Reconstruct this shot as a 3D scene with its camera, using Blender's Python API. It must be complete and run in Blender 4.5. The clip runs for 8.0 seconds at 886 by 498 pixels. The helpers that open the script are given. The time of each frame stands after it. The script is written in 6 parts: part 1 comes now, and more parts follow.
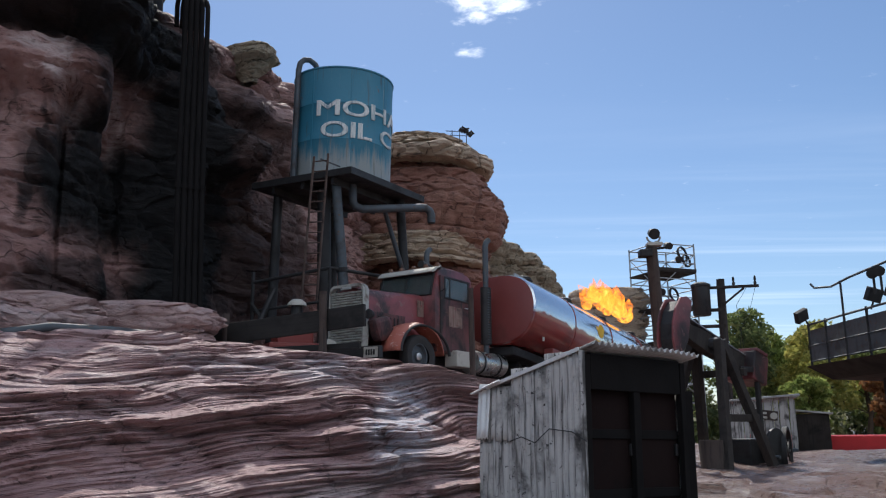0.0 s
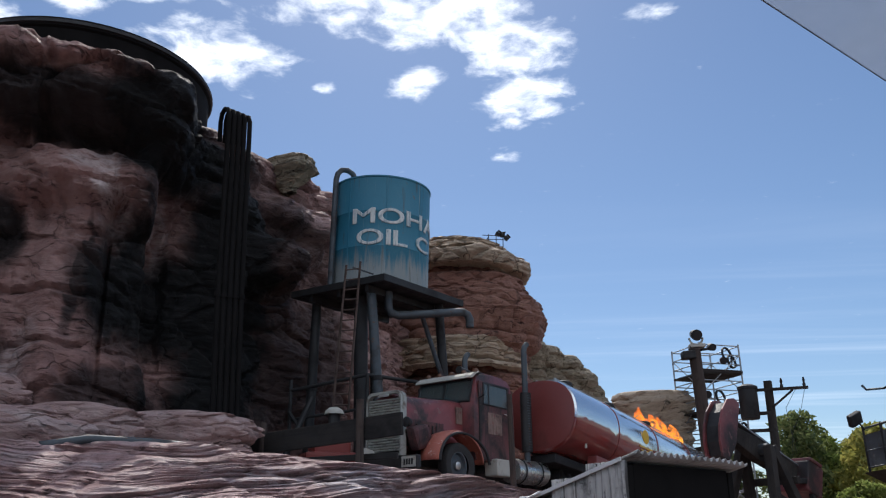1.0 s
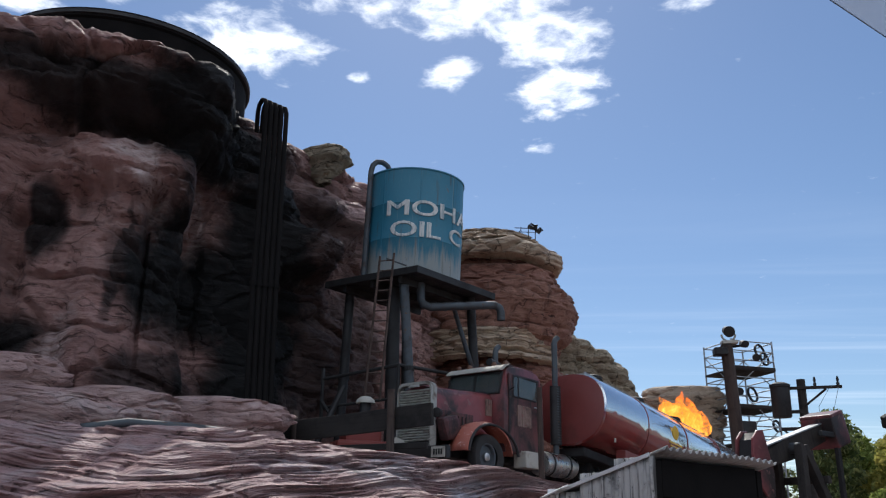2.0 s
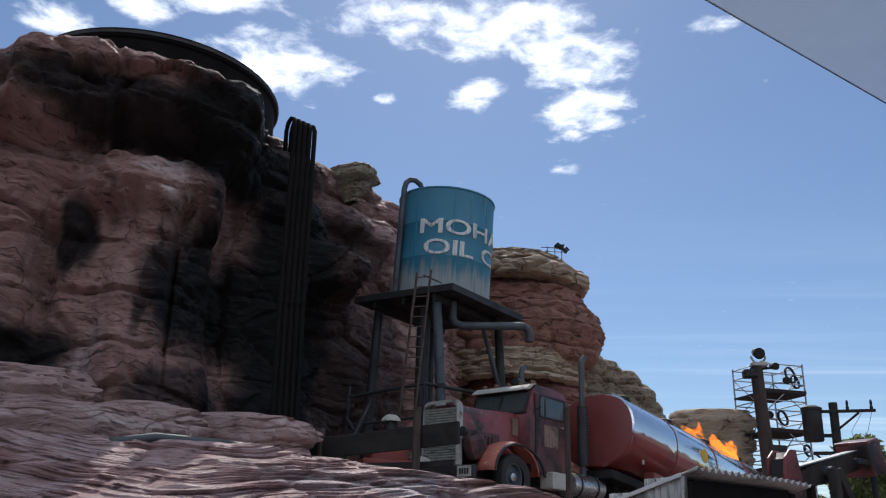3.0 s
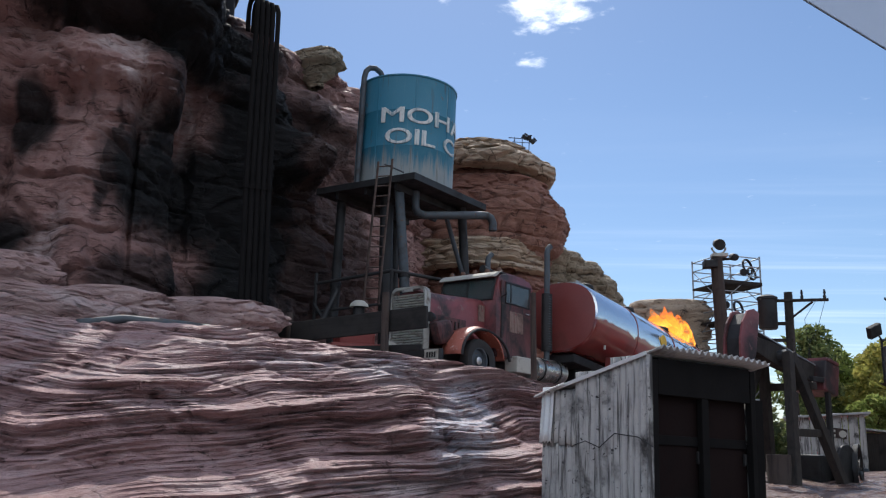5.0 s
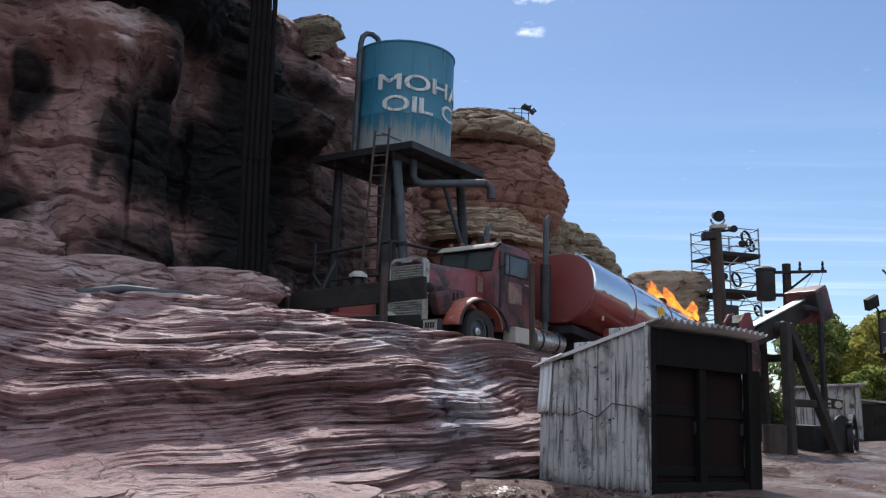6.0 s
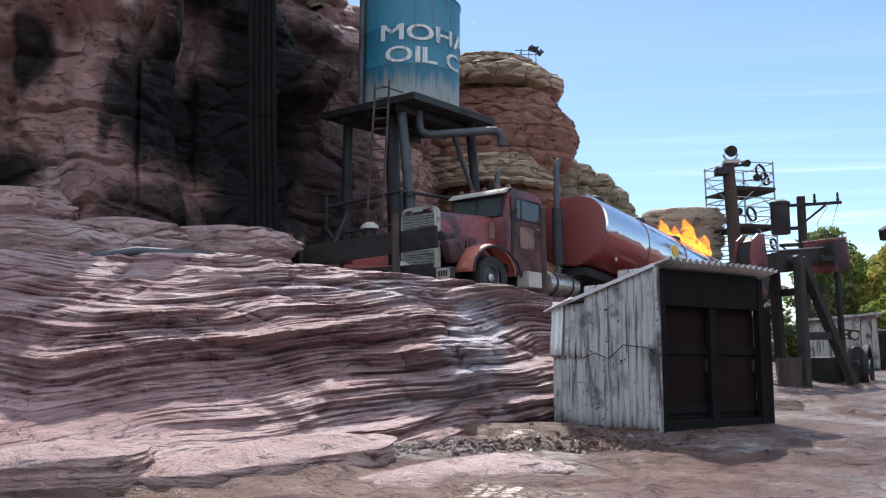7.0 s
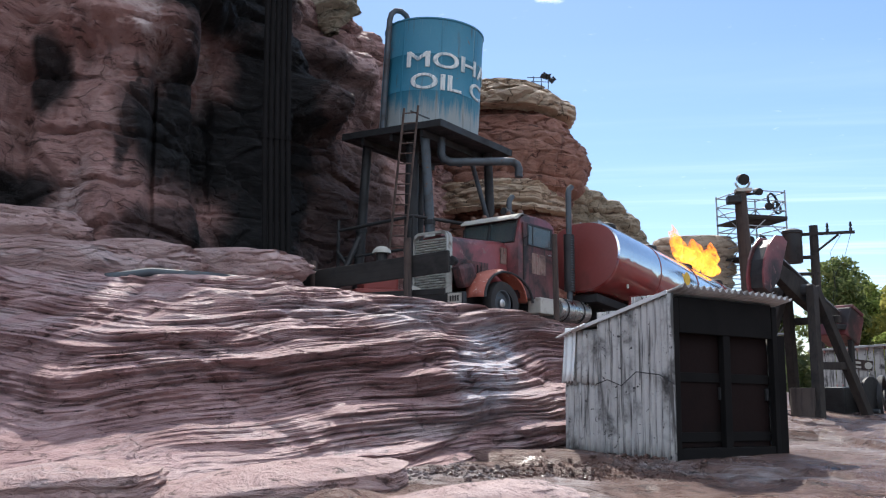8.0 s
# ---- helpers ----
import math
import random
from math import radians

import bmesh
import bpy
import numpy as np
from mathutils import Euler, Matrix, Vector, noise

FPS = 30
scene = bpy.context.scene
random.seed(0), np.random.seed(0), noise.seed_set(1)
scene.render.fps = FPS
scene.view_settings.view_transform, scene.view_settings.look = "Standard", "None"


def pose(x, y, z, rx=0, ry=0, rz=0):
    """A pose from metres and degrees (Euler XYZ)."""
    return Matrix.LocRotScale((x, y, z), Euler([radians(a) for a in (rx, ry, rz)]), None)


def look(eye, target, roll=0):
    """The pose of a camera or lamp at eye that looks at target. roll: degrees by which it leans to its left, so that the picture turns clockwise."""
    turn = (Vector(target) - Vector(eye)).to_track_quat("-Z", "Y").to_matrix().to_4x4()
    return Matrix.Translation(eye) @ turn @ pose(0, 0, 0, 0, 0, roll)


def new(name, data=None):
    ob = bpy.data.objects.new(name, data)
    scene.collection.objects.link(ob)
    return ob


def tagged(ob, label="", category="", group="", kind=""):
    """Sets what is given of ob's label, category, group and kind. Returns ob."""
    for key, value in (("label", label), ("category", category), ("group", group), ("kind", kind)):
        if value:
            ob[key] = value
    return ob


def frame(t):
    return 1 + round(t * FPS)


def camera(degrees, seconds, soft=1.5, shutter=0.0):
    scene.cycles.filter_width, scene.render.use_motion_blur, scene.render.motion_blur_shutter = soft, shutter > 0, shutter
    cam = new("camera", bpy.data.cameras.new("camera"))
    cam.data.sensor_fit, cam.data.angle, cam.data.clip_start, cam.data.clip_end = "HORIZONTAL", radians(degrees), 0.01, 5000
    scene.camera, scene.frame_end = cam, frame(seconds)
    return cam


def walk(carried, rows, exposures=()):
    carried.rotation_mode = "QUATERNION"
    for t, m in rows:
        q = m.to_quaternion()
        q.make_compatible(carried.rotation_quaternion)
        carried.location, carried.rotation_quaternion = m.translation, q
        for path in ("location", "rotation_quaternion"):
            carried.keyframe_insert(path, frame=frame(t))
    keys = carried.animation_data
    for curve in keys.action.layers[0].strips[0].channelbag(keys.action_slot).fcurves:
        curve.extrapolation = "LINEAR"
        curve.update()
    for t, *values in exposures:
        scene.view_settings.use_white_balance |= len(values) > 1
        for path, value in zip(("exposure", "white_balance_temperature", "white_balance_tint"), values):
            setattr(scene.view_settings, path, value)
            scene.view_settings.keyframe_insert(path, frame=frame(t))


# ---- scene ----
cam = camera(54.9, 8.0, soft=1.2)
# t, x, y, z, yaw, pitch, roll
PATH = [
    (0.0, 0.041, 0.025, 1.096, 0.03, 12.07, 0.71),
    (0.5, 0.103, -0.112, 1.177, 1.16, 15.62, 0.38),
    (1.0, 0.096, 0.030, 1.158, 2.79, 19.00, 0.89),
    (2.5, 0.069, -0.184, 1.156, 5.38, 18.13, -1.34),
    (3.0, 0.033, -0.084, 1.107, 6.00, 19.72, -1.47),
    (3.5, -0.002, -0.001, 1.027, 5.03, 20.78, -1.33),
    (4.0, -0.032, 0.075, 1.025, 3.74, 17.03, -1.43),
    (4.5, -0.065, 0.053, 0.976, 3.59, 14.09, -1.23),
    (6.0, -0.092, 0.061, 0.970, 3.42, 10.72, -1.38),
    (6.5, -0.084, 0.116, 0.983, 4.16, 8.99, 0.38),
    (7.0, 0.016, 0.016, 1.013, 4.82, 7.09, 0.83),
    (7.5, -0.020, 0.034, 1.005, 5.18, 8.18, 0.49),
    (8.0, -0.030, -0.006, 0.995, 5.38, 8.81, 0.10),
]
walk(cam, [(t, pose(x, y, z, 90 + p, r, w)) for t, x, y, z, w, p, r in PATH],
     exposures=[(t, s, 6150, 10) for t, s in ((0.0, 0.6), (0.5, 0.74), (1.0, 0.44), (2.5, 0.46), (3.5, 0.36), (4.0, 0.42), (4.5, 0.6), (6.5, 0.75), (7.0, 1.12), (8.0, 1.15))])

# ---- light ----
SUN_AZ, SUN_EL = -6.0, 50.0          # degrees clockwise from +y, and up


def sky():
    world = bpy.data.worlds.new("sky")
    scene.world = world
    world.use_nodes = True
    nt = world.node_tree
    nt.nodes.clear()
    g = Nodes(nt)
    tex = g.add("ShaderNodeTexSky", sky_type="NISHITA", sun_disc=False, sun_elevation=radians(SUN_EL),
                sun_rotation=radians(SUN_AZ), air_density=1.0, dust_density=0.25, ozone_density=3.3)
    co = g.add("ShaderNodeTexCoord").outputs["Generated"]
    sep = g.add("ShaderNodeSeparateXYZ", Vector=co)
    up = g.math("MAXIMUM", sep.outputs["Z"], 0.04)
    px, py = g.math("DIVIDE", sep.outputs["X"], up), g.math("DIVIDE", sep.outputs["Y"], up)
    deck = g.add("ShaderNodeCombineXYZ", X=px, Y=py).outputs[0]
    # puffs: fine billows where the broad cover is thick; the cover thins out to the right and towards the horizon
    puff = g.noise(deck, 11.0, 7, 0.6, 0.25)
    cover = g.noise(deck, 1.7, 2, 0.5, 0.0)
    place = None
    for cx, cy, rx, ry, a in CLOUDS:
        ex = g.math("DIVIDE", g.math("SUBTRACT", px, cx), rx)
        ey = g.math("DIVIDE", g.math("SUBTRACT", py, cy), ry)
        d = g.math("SQRT", g.math("ADD", g.math("MULTIPLY", ex, ex), g.math("MULTIPLY", ey, ey)))
        m = g.remap(d, 1.5, 0.3, 0.0, a)
        place = m if place is None else g.math("MAXIMUM", place, m)
    dens = g.math("ADD", g.math("SUBTRACT", g.math("MULTIPLY", puff, 1.35), 0.17), g.math("MULTIPLY", g.math("SUBTRACT", place, 0.5), 0.55))
    cloud = g.remap(dens, 0.42, 1.0, 0.0, 1.0)
    # long thin veils low over the horizon
    streak = g.add("ShaderNodeMapping", Vector=deck, Rotation=(0, 0, 0.5), Scale=(0.12, 0.9, 1.0)).outputs[0]
    veil = g.remap(g.noise(streak, 1.6, 5, 0.6, 0.4), 0.46, 0.8, 0.0, 0.32)
    low = g.remap(sep.outputs["Z"], 0.02, 0.4, 1.0, 0.0)
    veil = g.math("MULTIPLY", veil, low)
    cov = g.math("MAXIMUM", cloud, veil)
    white = g.add("ShaderNodeRGB")
    white.outputs[0].default_value = (15.5, 15.8, 16.2, 1)
    mix = g.mix(cov, tex.outputs[0], white.outputs[0])
    bg = g.add("ShaderNodeBackground", Color=mix, Strength=SKY)
    out = g.add("ShaderNodeOutputWorld")
    nt.links.new(bg.outputs[0], out.inputs["Surface"])


# cloud groups on a deck at unit height: x, y, half widths, thickness
CLOUDS = [(-0.60, 1.34, 0.13, 0.06, 0.95), (-0.76, 1.35, 0.07, 0.06, 0.95), (-0.95, 1.37, 0.10, 0.07, 0.9), (-0.55, 1.57, 0.16, 0.16, 1.0), (-0.28, 1.42, 0.13, 0.09, 0.85), (-0.06, 1.48, 0.2, 0.13, 1.0),
          (0.09, 1.60, 0.13, 0.15, 1.0), (-0.13, 1.73, 0.075, 0.08, 0.95), (0.12, 1.82, 0.11, 0.16, 1.0), (-0.35, 1.73, 0.03, 0.03, 0.85), (0.08, 2.13, 0.05, 0.06, 0.66), (0.35, 1.48, 0.06, 0.04, 0.75),
          # this last row is out of view, added to brighten the shaded rock
          (-0.2, 0.5, 0.8, 0.5, 1.0), (-1.5, 0.5, 0.7, 0.7, 0.95), (1.0, -0.2, 0.9, 0.8, 1.0), (0.3, -1.6, 2.4, 1.3, 1.0), (-2.2, -1.5, 1.2, 1.6, 1.0), (2.8, -1.0, 1.2, 1.5, 1.0)]
SKY = 0.071


class Nodes:
    """Short ways to wire shader nodes."""

    def __init__(self, tree):
        self.tree = tree

    def put(self, socket, value):
        if isinstance(value, bpy.types.NodeSocket):
            self.tree.links.new(value, socket)
        elif isinstance(value, (tuple, list)) and socket.type == "RGBA" and len(value) == 3:
            socket.default_value = (*value, 1)
        else:
            socket.default_value = value

    def add(self, kind, **given):
        node = self.tree.nodes.new(kind)
        for key, value in given.items():
            if key in node.inputs:
                self.put(node.inputs[key], value)
            else:
                setattr(node, key, value)
        return node

    def math(self, op, a, b=0.0, clamp=False):
        node = self.tree.nodes.new("ShaderNodeMath")
        node.operation, node.use_clamp = op, clamp
        self.put(node.inputs[0], a)
        self.put(node.inputs[1], b)
        return node.outputs[0]

    def noise(self, vec, scale, detail=4, rough=0.55, distort=0.0):
        node = self.add("ShaderNodeTexNoise", Scale=scale, Detail=detail, Roughness=rough, Distortion=distort)
        if vec is not None:
            self.put(node.inputs["Vector"], vec)
        return node.outputs["Fac"]

    def remap(self, v, a, b, c=0.0, d=1.0):
        node = self.add("ShaderNodeMapRange")
        node.interpolation_type = "SMOOTHSTEP"
        for i, value in enumerate((v, a, b, c, d)):
            self.put(node.inputs[i], value)
        return node.outputs[0]

    def mix(self, fac, a, b, mode="MIX"):
        node = self.tree.nodes.new("ShaderNodeMix")
        node.data_type, node.blend_type = "RGBA", mode
        self.put(node.inputs[0], fac)
        self.put(node.inputs[6], a)
        self.put(node.inputs[7], b)
        return node.outputs[2]

    def ramp(self, fac, *stops):
        node = self.add("ShaderNodeValToRGB")
        els = node.color_ramp.elements
        while len(els) < len(stops):
            els.new(0.5)
        for el, (p, c) in zip(els, stops):
            el.position, el.color = p, (*c, 1)
        self.put(node.inputs[0], fac)
        return node.outputs[0]


sky()
sun = new("sun", bpy.data.lights.new("sun", "SUN"))
sun.data.energy, sun.data.angle, sun.data.color = 2.4, radians(0.6), (1.0, 0.93, 0.82)
_a, _e = radians(SUN_AZ), radians(SUN_EL)
sun.matrix_basis = look(Vector((math.sin(_a) * math.cos(_e), math.cos(_a) * math.cos(_e), math.sin(_e))) * 60, (0, 0, 0))


# ---- materials ----
def material(name):
    m = bpy.data.materials.new(name)
    m.use_nodes = True
    m.node_tree.nodes.clear()
    g = Nodes(m.node_tree)
    bsdf = g.add("ShaderNodeBsdfPrincipled")
    out = g.add("ShaderNodeOutputMaterial", Surface=bsdf.outputs[0])
    return m, g, bsdf, out


def bump(g, bsdf, height, strength=0.5, distance=0.02):
    g.put(bsdf.inputs["Normal"], g.add("ShaderNodeBump", Height=height, Strength=strength, Distance=distance).outputs[0])


def worn(name, base, dirt=(0.03, 0.025, 0.02), amount=0.5, rough=0.55, metal=0.0, scale=1.5, chips=None, streaks=False, relief=0.3, gloss=0.5):
    """Painted or bare surface with stains, streaks and chips, by place in the object."""
    m, g, b, _ = material(name)
    co = g.add("ShaderNodeTexCoord").outputs["Object"]
    rnd = g.add("ShaderNodeObjectInfo").outputs["Random"]
    away = g.add("ShaderNodeVectorMath", operation="ADD")
    g.put(away.inputs[0], co)
    g.put(away.inputs[1], g.add("ShaderNodeCombineXYZ", X=g.math("MULTIPLY", rnd, 37.0), Y=g.math("MULTIPLY", rnd, 61.0), Z=g.math("MULTIPLY", rnd, 23.0)).outputs[0])
    co = away.outputs[0]
    big = g.noise(co, scale, 5, 0.6, 0.3)
    fine = g.noise(co, scale * 14, 4, 0.6)
    tone = g.mix(g.math("MULTIPLY", fine, 0.5), base, tuple(c * 0.62 for c in base))
    tone = g.mix(g.math("MULTIPLY", rnd, 0.25), tone, tuple(min(1, c * 1.3) for c in base))
    mask = g.remap(big, 0.62 - 0.25 * amount, 0.85 - 0.2 * amount)
    if streaks:
        long = g.add("ShaderNodeMapping", Vector=co, Scale=(0.6, 11, 14) if streaks == "x" else (11, 11, 0.6)).outputs[0]
        mask = g.math("MAXIMUM", mask, g.remap(g.noise(long, 1.6, 4, 0.6), 0.48, 0.66, 0.0, 0.95))
    col = g.mix(g.math("MULTIPLY", mask, min(1.0, 0.35 + amount)), tone, dirt)
    if chips:
        chip = g.remap(g.noise(co, scale * 4.5, 5, 0.7, 0.5), 0.6, 0.66)
        col = g.mix(chip, col, chips)
    g.put(b.inputs["Base Color"], col)
    g.put(b.inputs["Roughness"], g.remap(big, 0.3, 0.8, rough, min(1.0, rough + 0.3)))
    b.inputs["Metallic"].default_value = metal
    b.inputs["Specular IOR Level"].default_value = gloss
    bump(g, b, fine, relief, 0.01)
    return m


def rock(name, low, mid, high, tilt=(0.0, 0.0), bands=1.0, stains=(), pale=0.0, wet=0.0, drips=0.0, joints=0.8, milk=(), cracks=0.85, swirl=0.8, lime=(0.62, 0.52, 0.5)):
    """Layered stone: bands across z (leaning by tilt), thin dark partings, grain, and stains and painted shade as balls
    of (x, y, z, rx, ry, rz, strength).
    """
    m, g, b, _ = material(name)
    pos = g.add("ShaderNodeNewGeometry").outputs["Position"]
    sep = g.add("ShaderNodeSeparateXYZ", Vector=pos)
    x, y, z = sep.outputs
    warp = g.noise(pos, 0.55, 4, 0.55)
    warp2 = g.noise(pos, 3.0, 4, 0.6)
    lay = g.math("ADD", z, g.math("ADD", g.math("MULTIPLY", x, tilt[0]), g.math("MULTIPLY", y, tilt[1])))
    lay = g.math("ADD", lay, g.math("ADD", g.math("MULTIPLY", warp, 0.9), g.math("MULTIPLY", warp2, 0.10)))
    flat = g.add("ShaderNodeCombineXYZ", X=g.math("MULTIPLY", x, 0.16), Y=g.math("MULTIPLY", y, 0.16), Z=lay).outputs[0]
    broad = g.noise(flat, 0.9 * bands, 4, 0.6)
    thin = g.noise(flat, 9.0 * bands, 5, 0.72)
    hair = g.noise(flat, 34.0 * bands, 3, 0.7)
    blot = g.noise(pos, 1.3, 6, 0.65, 0.6)
    grain = g.noise(pos, 38, 4, 0.7)
    col = g.ramp(g.math("ADD", g.math("MULTIPLY", broad, 0.62), g.math("MULTIPLY", thin, 0.38)), (0.30, low), (0.50, mid), (0.70, high))
    col = g.mix(g.remap(blot, 0.5, 0.78, 0.0, 0.55), col, low)
    col = g.mix(g.remap(blot, 0.48, 0.25, 0.0, 0.35), col, high)
    part = g.remap(thin, 0.43, 0.35, 0.0, 0.85)
    col = g.mix(part, col, tuple(c * 0.22 for c in low))
    col = g.mix(g.remap(hair, 0.62, 0.75, 0.0, 0.28), col, tuple(c * 0.35 for c in low))
    col = g.mix(g.math("MULTIPLY", grain, 0.35), col, tuple(c * 0.55 for c in mid))
    jig = g.add("ShaderNodeCombineXYZ", X=g.math("ADD", x, g.math("MULTIPLY", warp2, 0.5)), Y=g.math("ADD", y, g.math("MULTIPLY", warp2, 0.5)), Z=g.math("MULTIPLY", lay, 1.9)).outputs[0]
    cell = g.add("ShaderNodeTexVoronoi", Vector=jig, Scale=joints, Randomness=0.9)
    cell.feature = "DISTANCE_TO_EDGE"
    crack = g.remap(cell.outputs[0], 0.02, 0.0, 0.0, cracks)
    crack = g.math("MULTIPLY", crack, g.remap(blot, 0.42, 0.55))
    col = g.mix(crack, col, tuple(c * 0.12 for c in low))
    if pale:
        bleach = g.remap(g.noise(flat, 2.2, 7, 0.75, swirl), 0.5, 0.66, 0.0, pale)
        col = g.mix(bleach, col, (0.72, 0.69, 0.70))
    if drips:
        col1 = g.add("ShaderNodeCombineXYZ", X=x, Y=y, Z=g.math("MULTIPLY", z, 0.09)).outputs[0]
        run = g.remap(g.noise(col1, 1.7, 5, 0.65, 0.5), 0.54, 0.72, 0.0, drips)
        col = g.mix(run, col, (0.018, 0.015, 0.014))
    for sx, sz, rx, rz, k in milk:
        ex = g.math("DIVIDE", g.math("SUBTRACT", x, g.math("ADD", sx, g.math("MULTIPLY", g.math("SUBTRACT", warp2, 0.5), 0.6))), rx)
        ez = g.math("DIVIDE", g.math("SUBTRACT", z, sz), rz)
        dd = g.math("ADD", g.math("MULTIPLY", ex, ex), g.math("MULTIPLY", ez, ez))
        col = g.mix(g.math("MULTIPLY", g.remap(dd, 1.2, 0.1, 0.0, k), g.remap(thin, 0.35, 0.6)), col, lime)
    rough = g.remap(blot, 0.3, 0.75, 0.62 - wet, 0.92 - wet)
    cover = None
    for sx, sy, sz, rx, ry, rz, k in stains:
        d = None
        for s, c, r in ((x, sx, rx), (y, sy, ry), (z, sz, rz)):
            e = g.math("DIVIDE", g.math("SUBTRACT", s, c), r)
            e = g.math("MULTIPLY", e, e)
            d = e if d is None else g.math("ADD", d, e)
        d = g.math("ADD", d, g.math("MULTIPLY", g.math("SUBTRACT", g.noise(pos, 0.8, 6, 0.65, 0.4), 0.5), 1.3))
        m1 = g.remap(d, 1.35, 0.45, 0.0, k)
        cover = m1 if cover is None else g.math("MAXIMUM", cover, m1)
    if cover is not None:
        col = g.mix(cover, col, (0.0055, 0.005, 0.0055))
    g.put(b.inputs["Base Color"], col)
    g.put(b.inputs["Roughness"], rough)
    b.inputs["Specular IOR Level"].default_value = 0.35
    h = g.math("SUBTRACT", g.math("MULTIPLY", thin, 0.9), g.math("MULTIPLY", crack, 0.8))
    h = g.math("ADD", h, g.math("ADD", g.math("MULTIPLY", hair, 0.28), g.math("MULTIPLY", grain, 0.22)))
    bump(g, b, h, 1.0, 0.15)
    return m


# oil soot, plus shade under the brow and nose put into the colour
SOOT_AND_SHADE = [(-6.7, 21.2, 7.6, 2.0, 5.0, 6.8, 1.0), (-7.9, 20.4, 7.4, 1.9, 5.0, 2.2, 1.0), (-10.0, 18.5, 11.6, 3.4, 5.0, 0.8, 0.95), (-7.6, 20.0, 11.5, 2.1, 4.0, 1.7, 1.0), (-5.9, 24.0, 7.5, 1.4, 3.0, 6.0, 0.8),
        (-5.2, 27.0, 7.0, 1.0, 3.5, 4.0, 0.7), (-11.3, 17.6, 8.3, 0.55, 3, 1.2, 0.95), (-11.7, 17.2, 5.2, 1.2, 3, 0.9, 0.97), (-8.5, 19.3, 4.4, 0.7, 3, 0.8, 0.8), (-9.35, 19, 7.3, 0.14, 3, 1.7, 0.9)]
ROCK_CLIFF = rock("sooty_red_rock", (0.17, 0.082, 0.07), (0.37, 0.212, 0.19), (0.53, 0.365, 0.335), (0.06, 0.0), 0.8, SOOT_AND_SHADE, drips=0.4, milk=[(-8.85, 8.9, 0.32, 1.6, 0.85), (-9.3, 10.2, 0.7, 0.35, 0.7), (-10.2, 5.2, 0.6, 1.0, 0.5), (-8.3, 10.6, 1.2, 0.25, 0.6)], cracks=0.5, joints=0.7)
ROCK_MESA = rock("mesa_rock", (0.13, 0.052, 0.036), (0.27, 0.125, 0.09), (0.4, 0.22, 0.165), (0.02, 0.0), 0.7, drips=0.7, cracks=0.6)
ROCK_CAP = rock("cream_cap_rock", (0.31, 0.2, 0.135), (0.5, 0.385, 0.28), (0.63, 0.51, 0.39), (0, 0), 0.6, drips=0.3)
ROCK_RIM = rock("olive_tan_rock", (0.15, 0.115, 0.075), (0.3, 0.24, 0.165), (0.44, 0.37, 0.27), (0, 0), 0.6, drips=0.5)
ROCK_SLOPE = rock("slope_rock", (0.27, 0.135, 0.13), (0.52, 0.325, 0.315), (0.7, 0.54, 0.53), (-0.13, 0.07), 1.7, pale=0.3, wet=0.12, cracks=0.35, swirl=0.15, milk=[(-0.6, 1.25, 0.55, 0.9, 0.85), (-1.9, 2.15, 0.7, 0.35, 0.6), (-3.4, 2.2, 0.9, 0.25, 0.4)], lime=(0.62, 0.63, 0.7))
ROCK_LEDGE = rock("pink_ledge_rock", (0.23, 0.13, 0.12), (0.52, 0.345, 0.32), (0.68, 0.52, 0.49), (0.05, 0), 1.4, pale=0.25, cracks=0.12)
ROCK_FLOOR = rock("wet_floor_rock", (0.085, 0.045, 0.035), (0.21, 0.12, 0.095), (0.38, 0.26, 0.22), (0.2, 0.25), 1.6, pale=0.4, wet=0.42, cracks=0.3, swirl=0.3)
PAINT_RED = worn("old_red_paint", (0.225, 0.055, 0.058), (0.026, 0.018, 0.018), 1.0, 0.3, 0, 0.95, (0.2, 0.1, 0.09))
SCORCHED = worn("scorched_red_paint", (0.13, 0.036, 0.036), (0.012, 0.01, 0.01), 1.1, 0.45, 0, 1.1, (0.1, 0.05, 0.035), True)
MARKER = worn("amber_marker_lens", (0.13, 0.055, 0.028), (0.05, 0.03, 0.02), 0.4, 0.4)
DULL_RED = worn("dull_oxide_red", (0.2, 0.032, 0.024), (0.06, 0.03, 0.03), 0.6, 0.5, 0, 2.0)
PAINT_ORANGE = worn("faded_orange_paint", (0.43, 0.125, 0.085), (0.14, 0.05, 0.04), 0.4, 0.4, 0, 2.2, (0.6, 0.45, 0.4))
PAINT_TANKER = worn("tank_end_red_paint", (0.2, 0.04, 0.034), (0.1, 0.03, 0.024), 0.35, 0.4, 0.0, 0.9)
BLACK_STEEL = worn("black_steel", (0.028, 0.027, 0.028), (0.012, 0.01, 0.01), 0.5, 0.5, 0.3, 2.0)
GREY_STEEL = worn("weathered_grey_steel", (0.075, 0.088, 0.10), (0.05, 0.035, 0.03), 0.5, 0.5, 0.4, 2.2, (0.12, 0.06, 0.03))
RUSTY = worn("rusty_steel", (0.085, 0.055, 0.045), (0.03, 0.02, 0.018), 0.6, 0.7, 0.2, 3.0)
CHROME = worn("dull_chrome", (0.62, 0.62, 0.6), (0.25, 0.22, 0.18), 0.4, 0.22, 0.9, 3.0)
GRILLE = worn("weathered_aluminium", (0.38, 0.375, 0.34), (0.14, 0.11, 0.09), 0.6, 0.45, 0.25, 4.0)
RUBBER = worn("tyre_rubber", (0.025, 0.024, 0.024), (0.09, 0.07, 0.06), 0.3, 0.8, 0, 3)
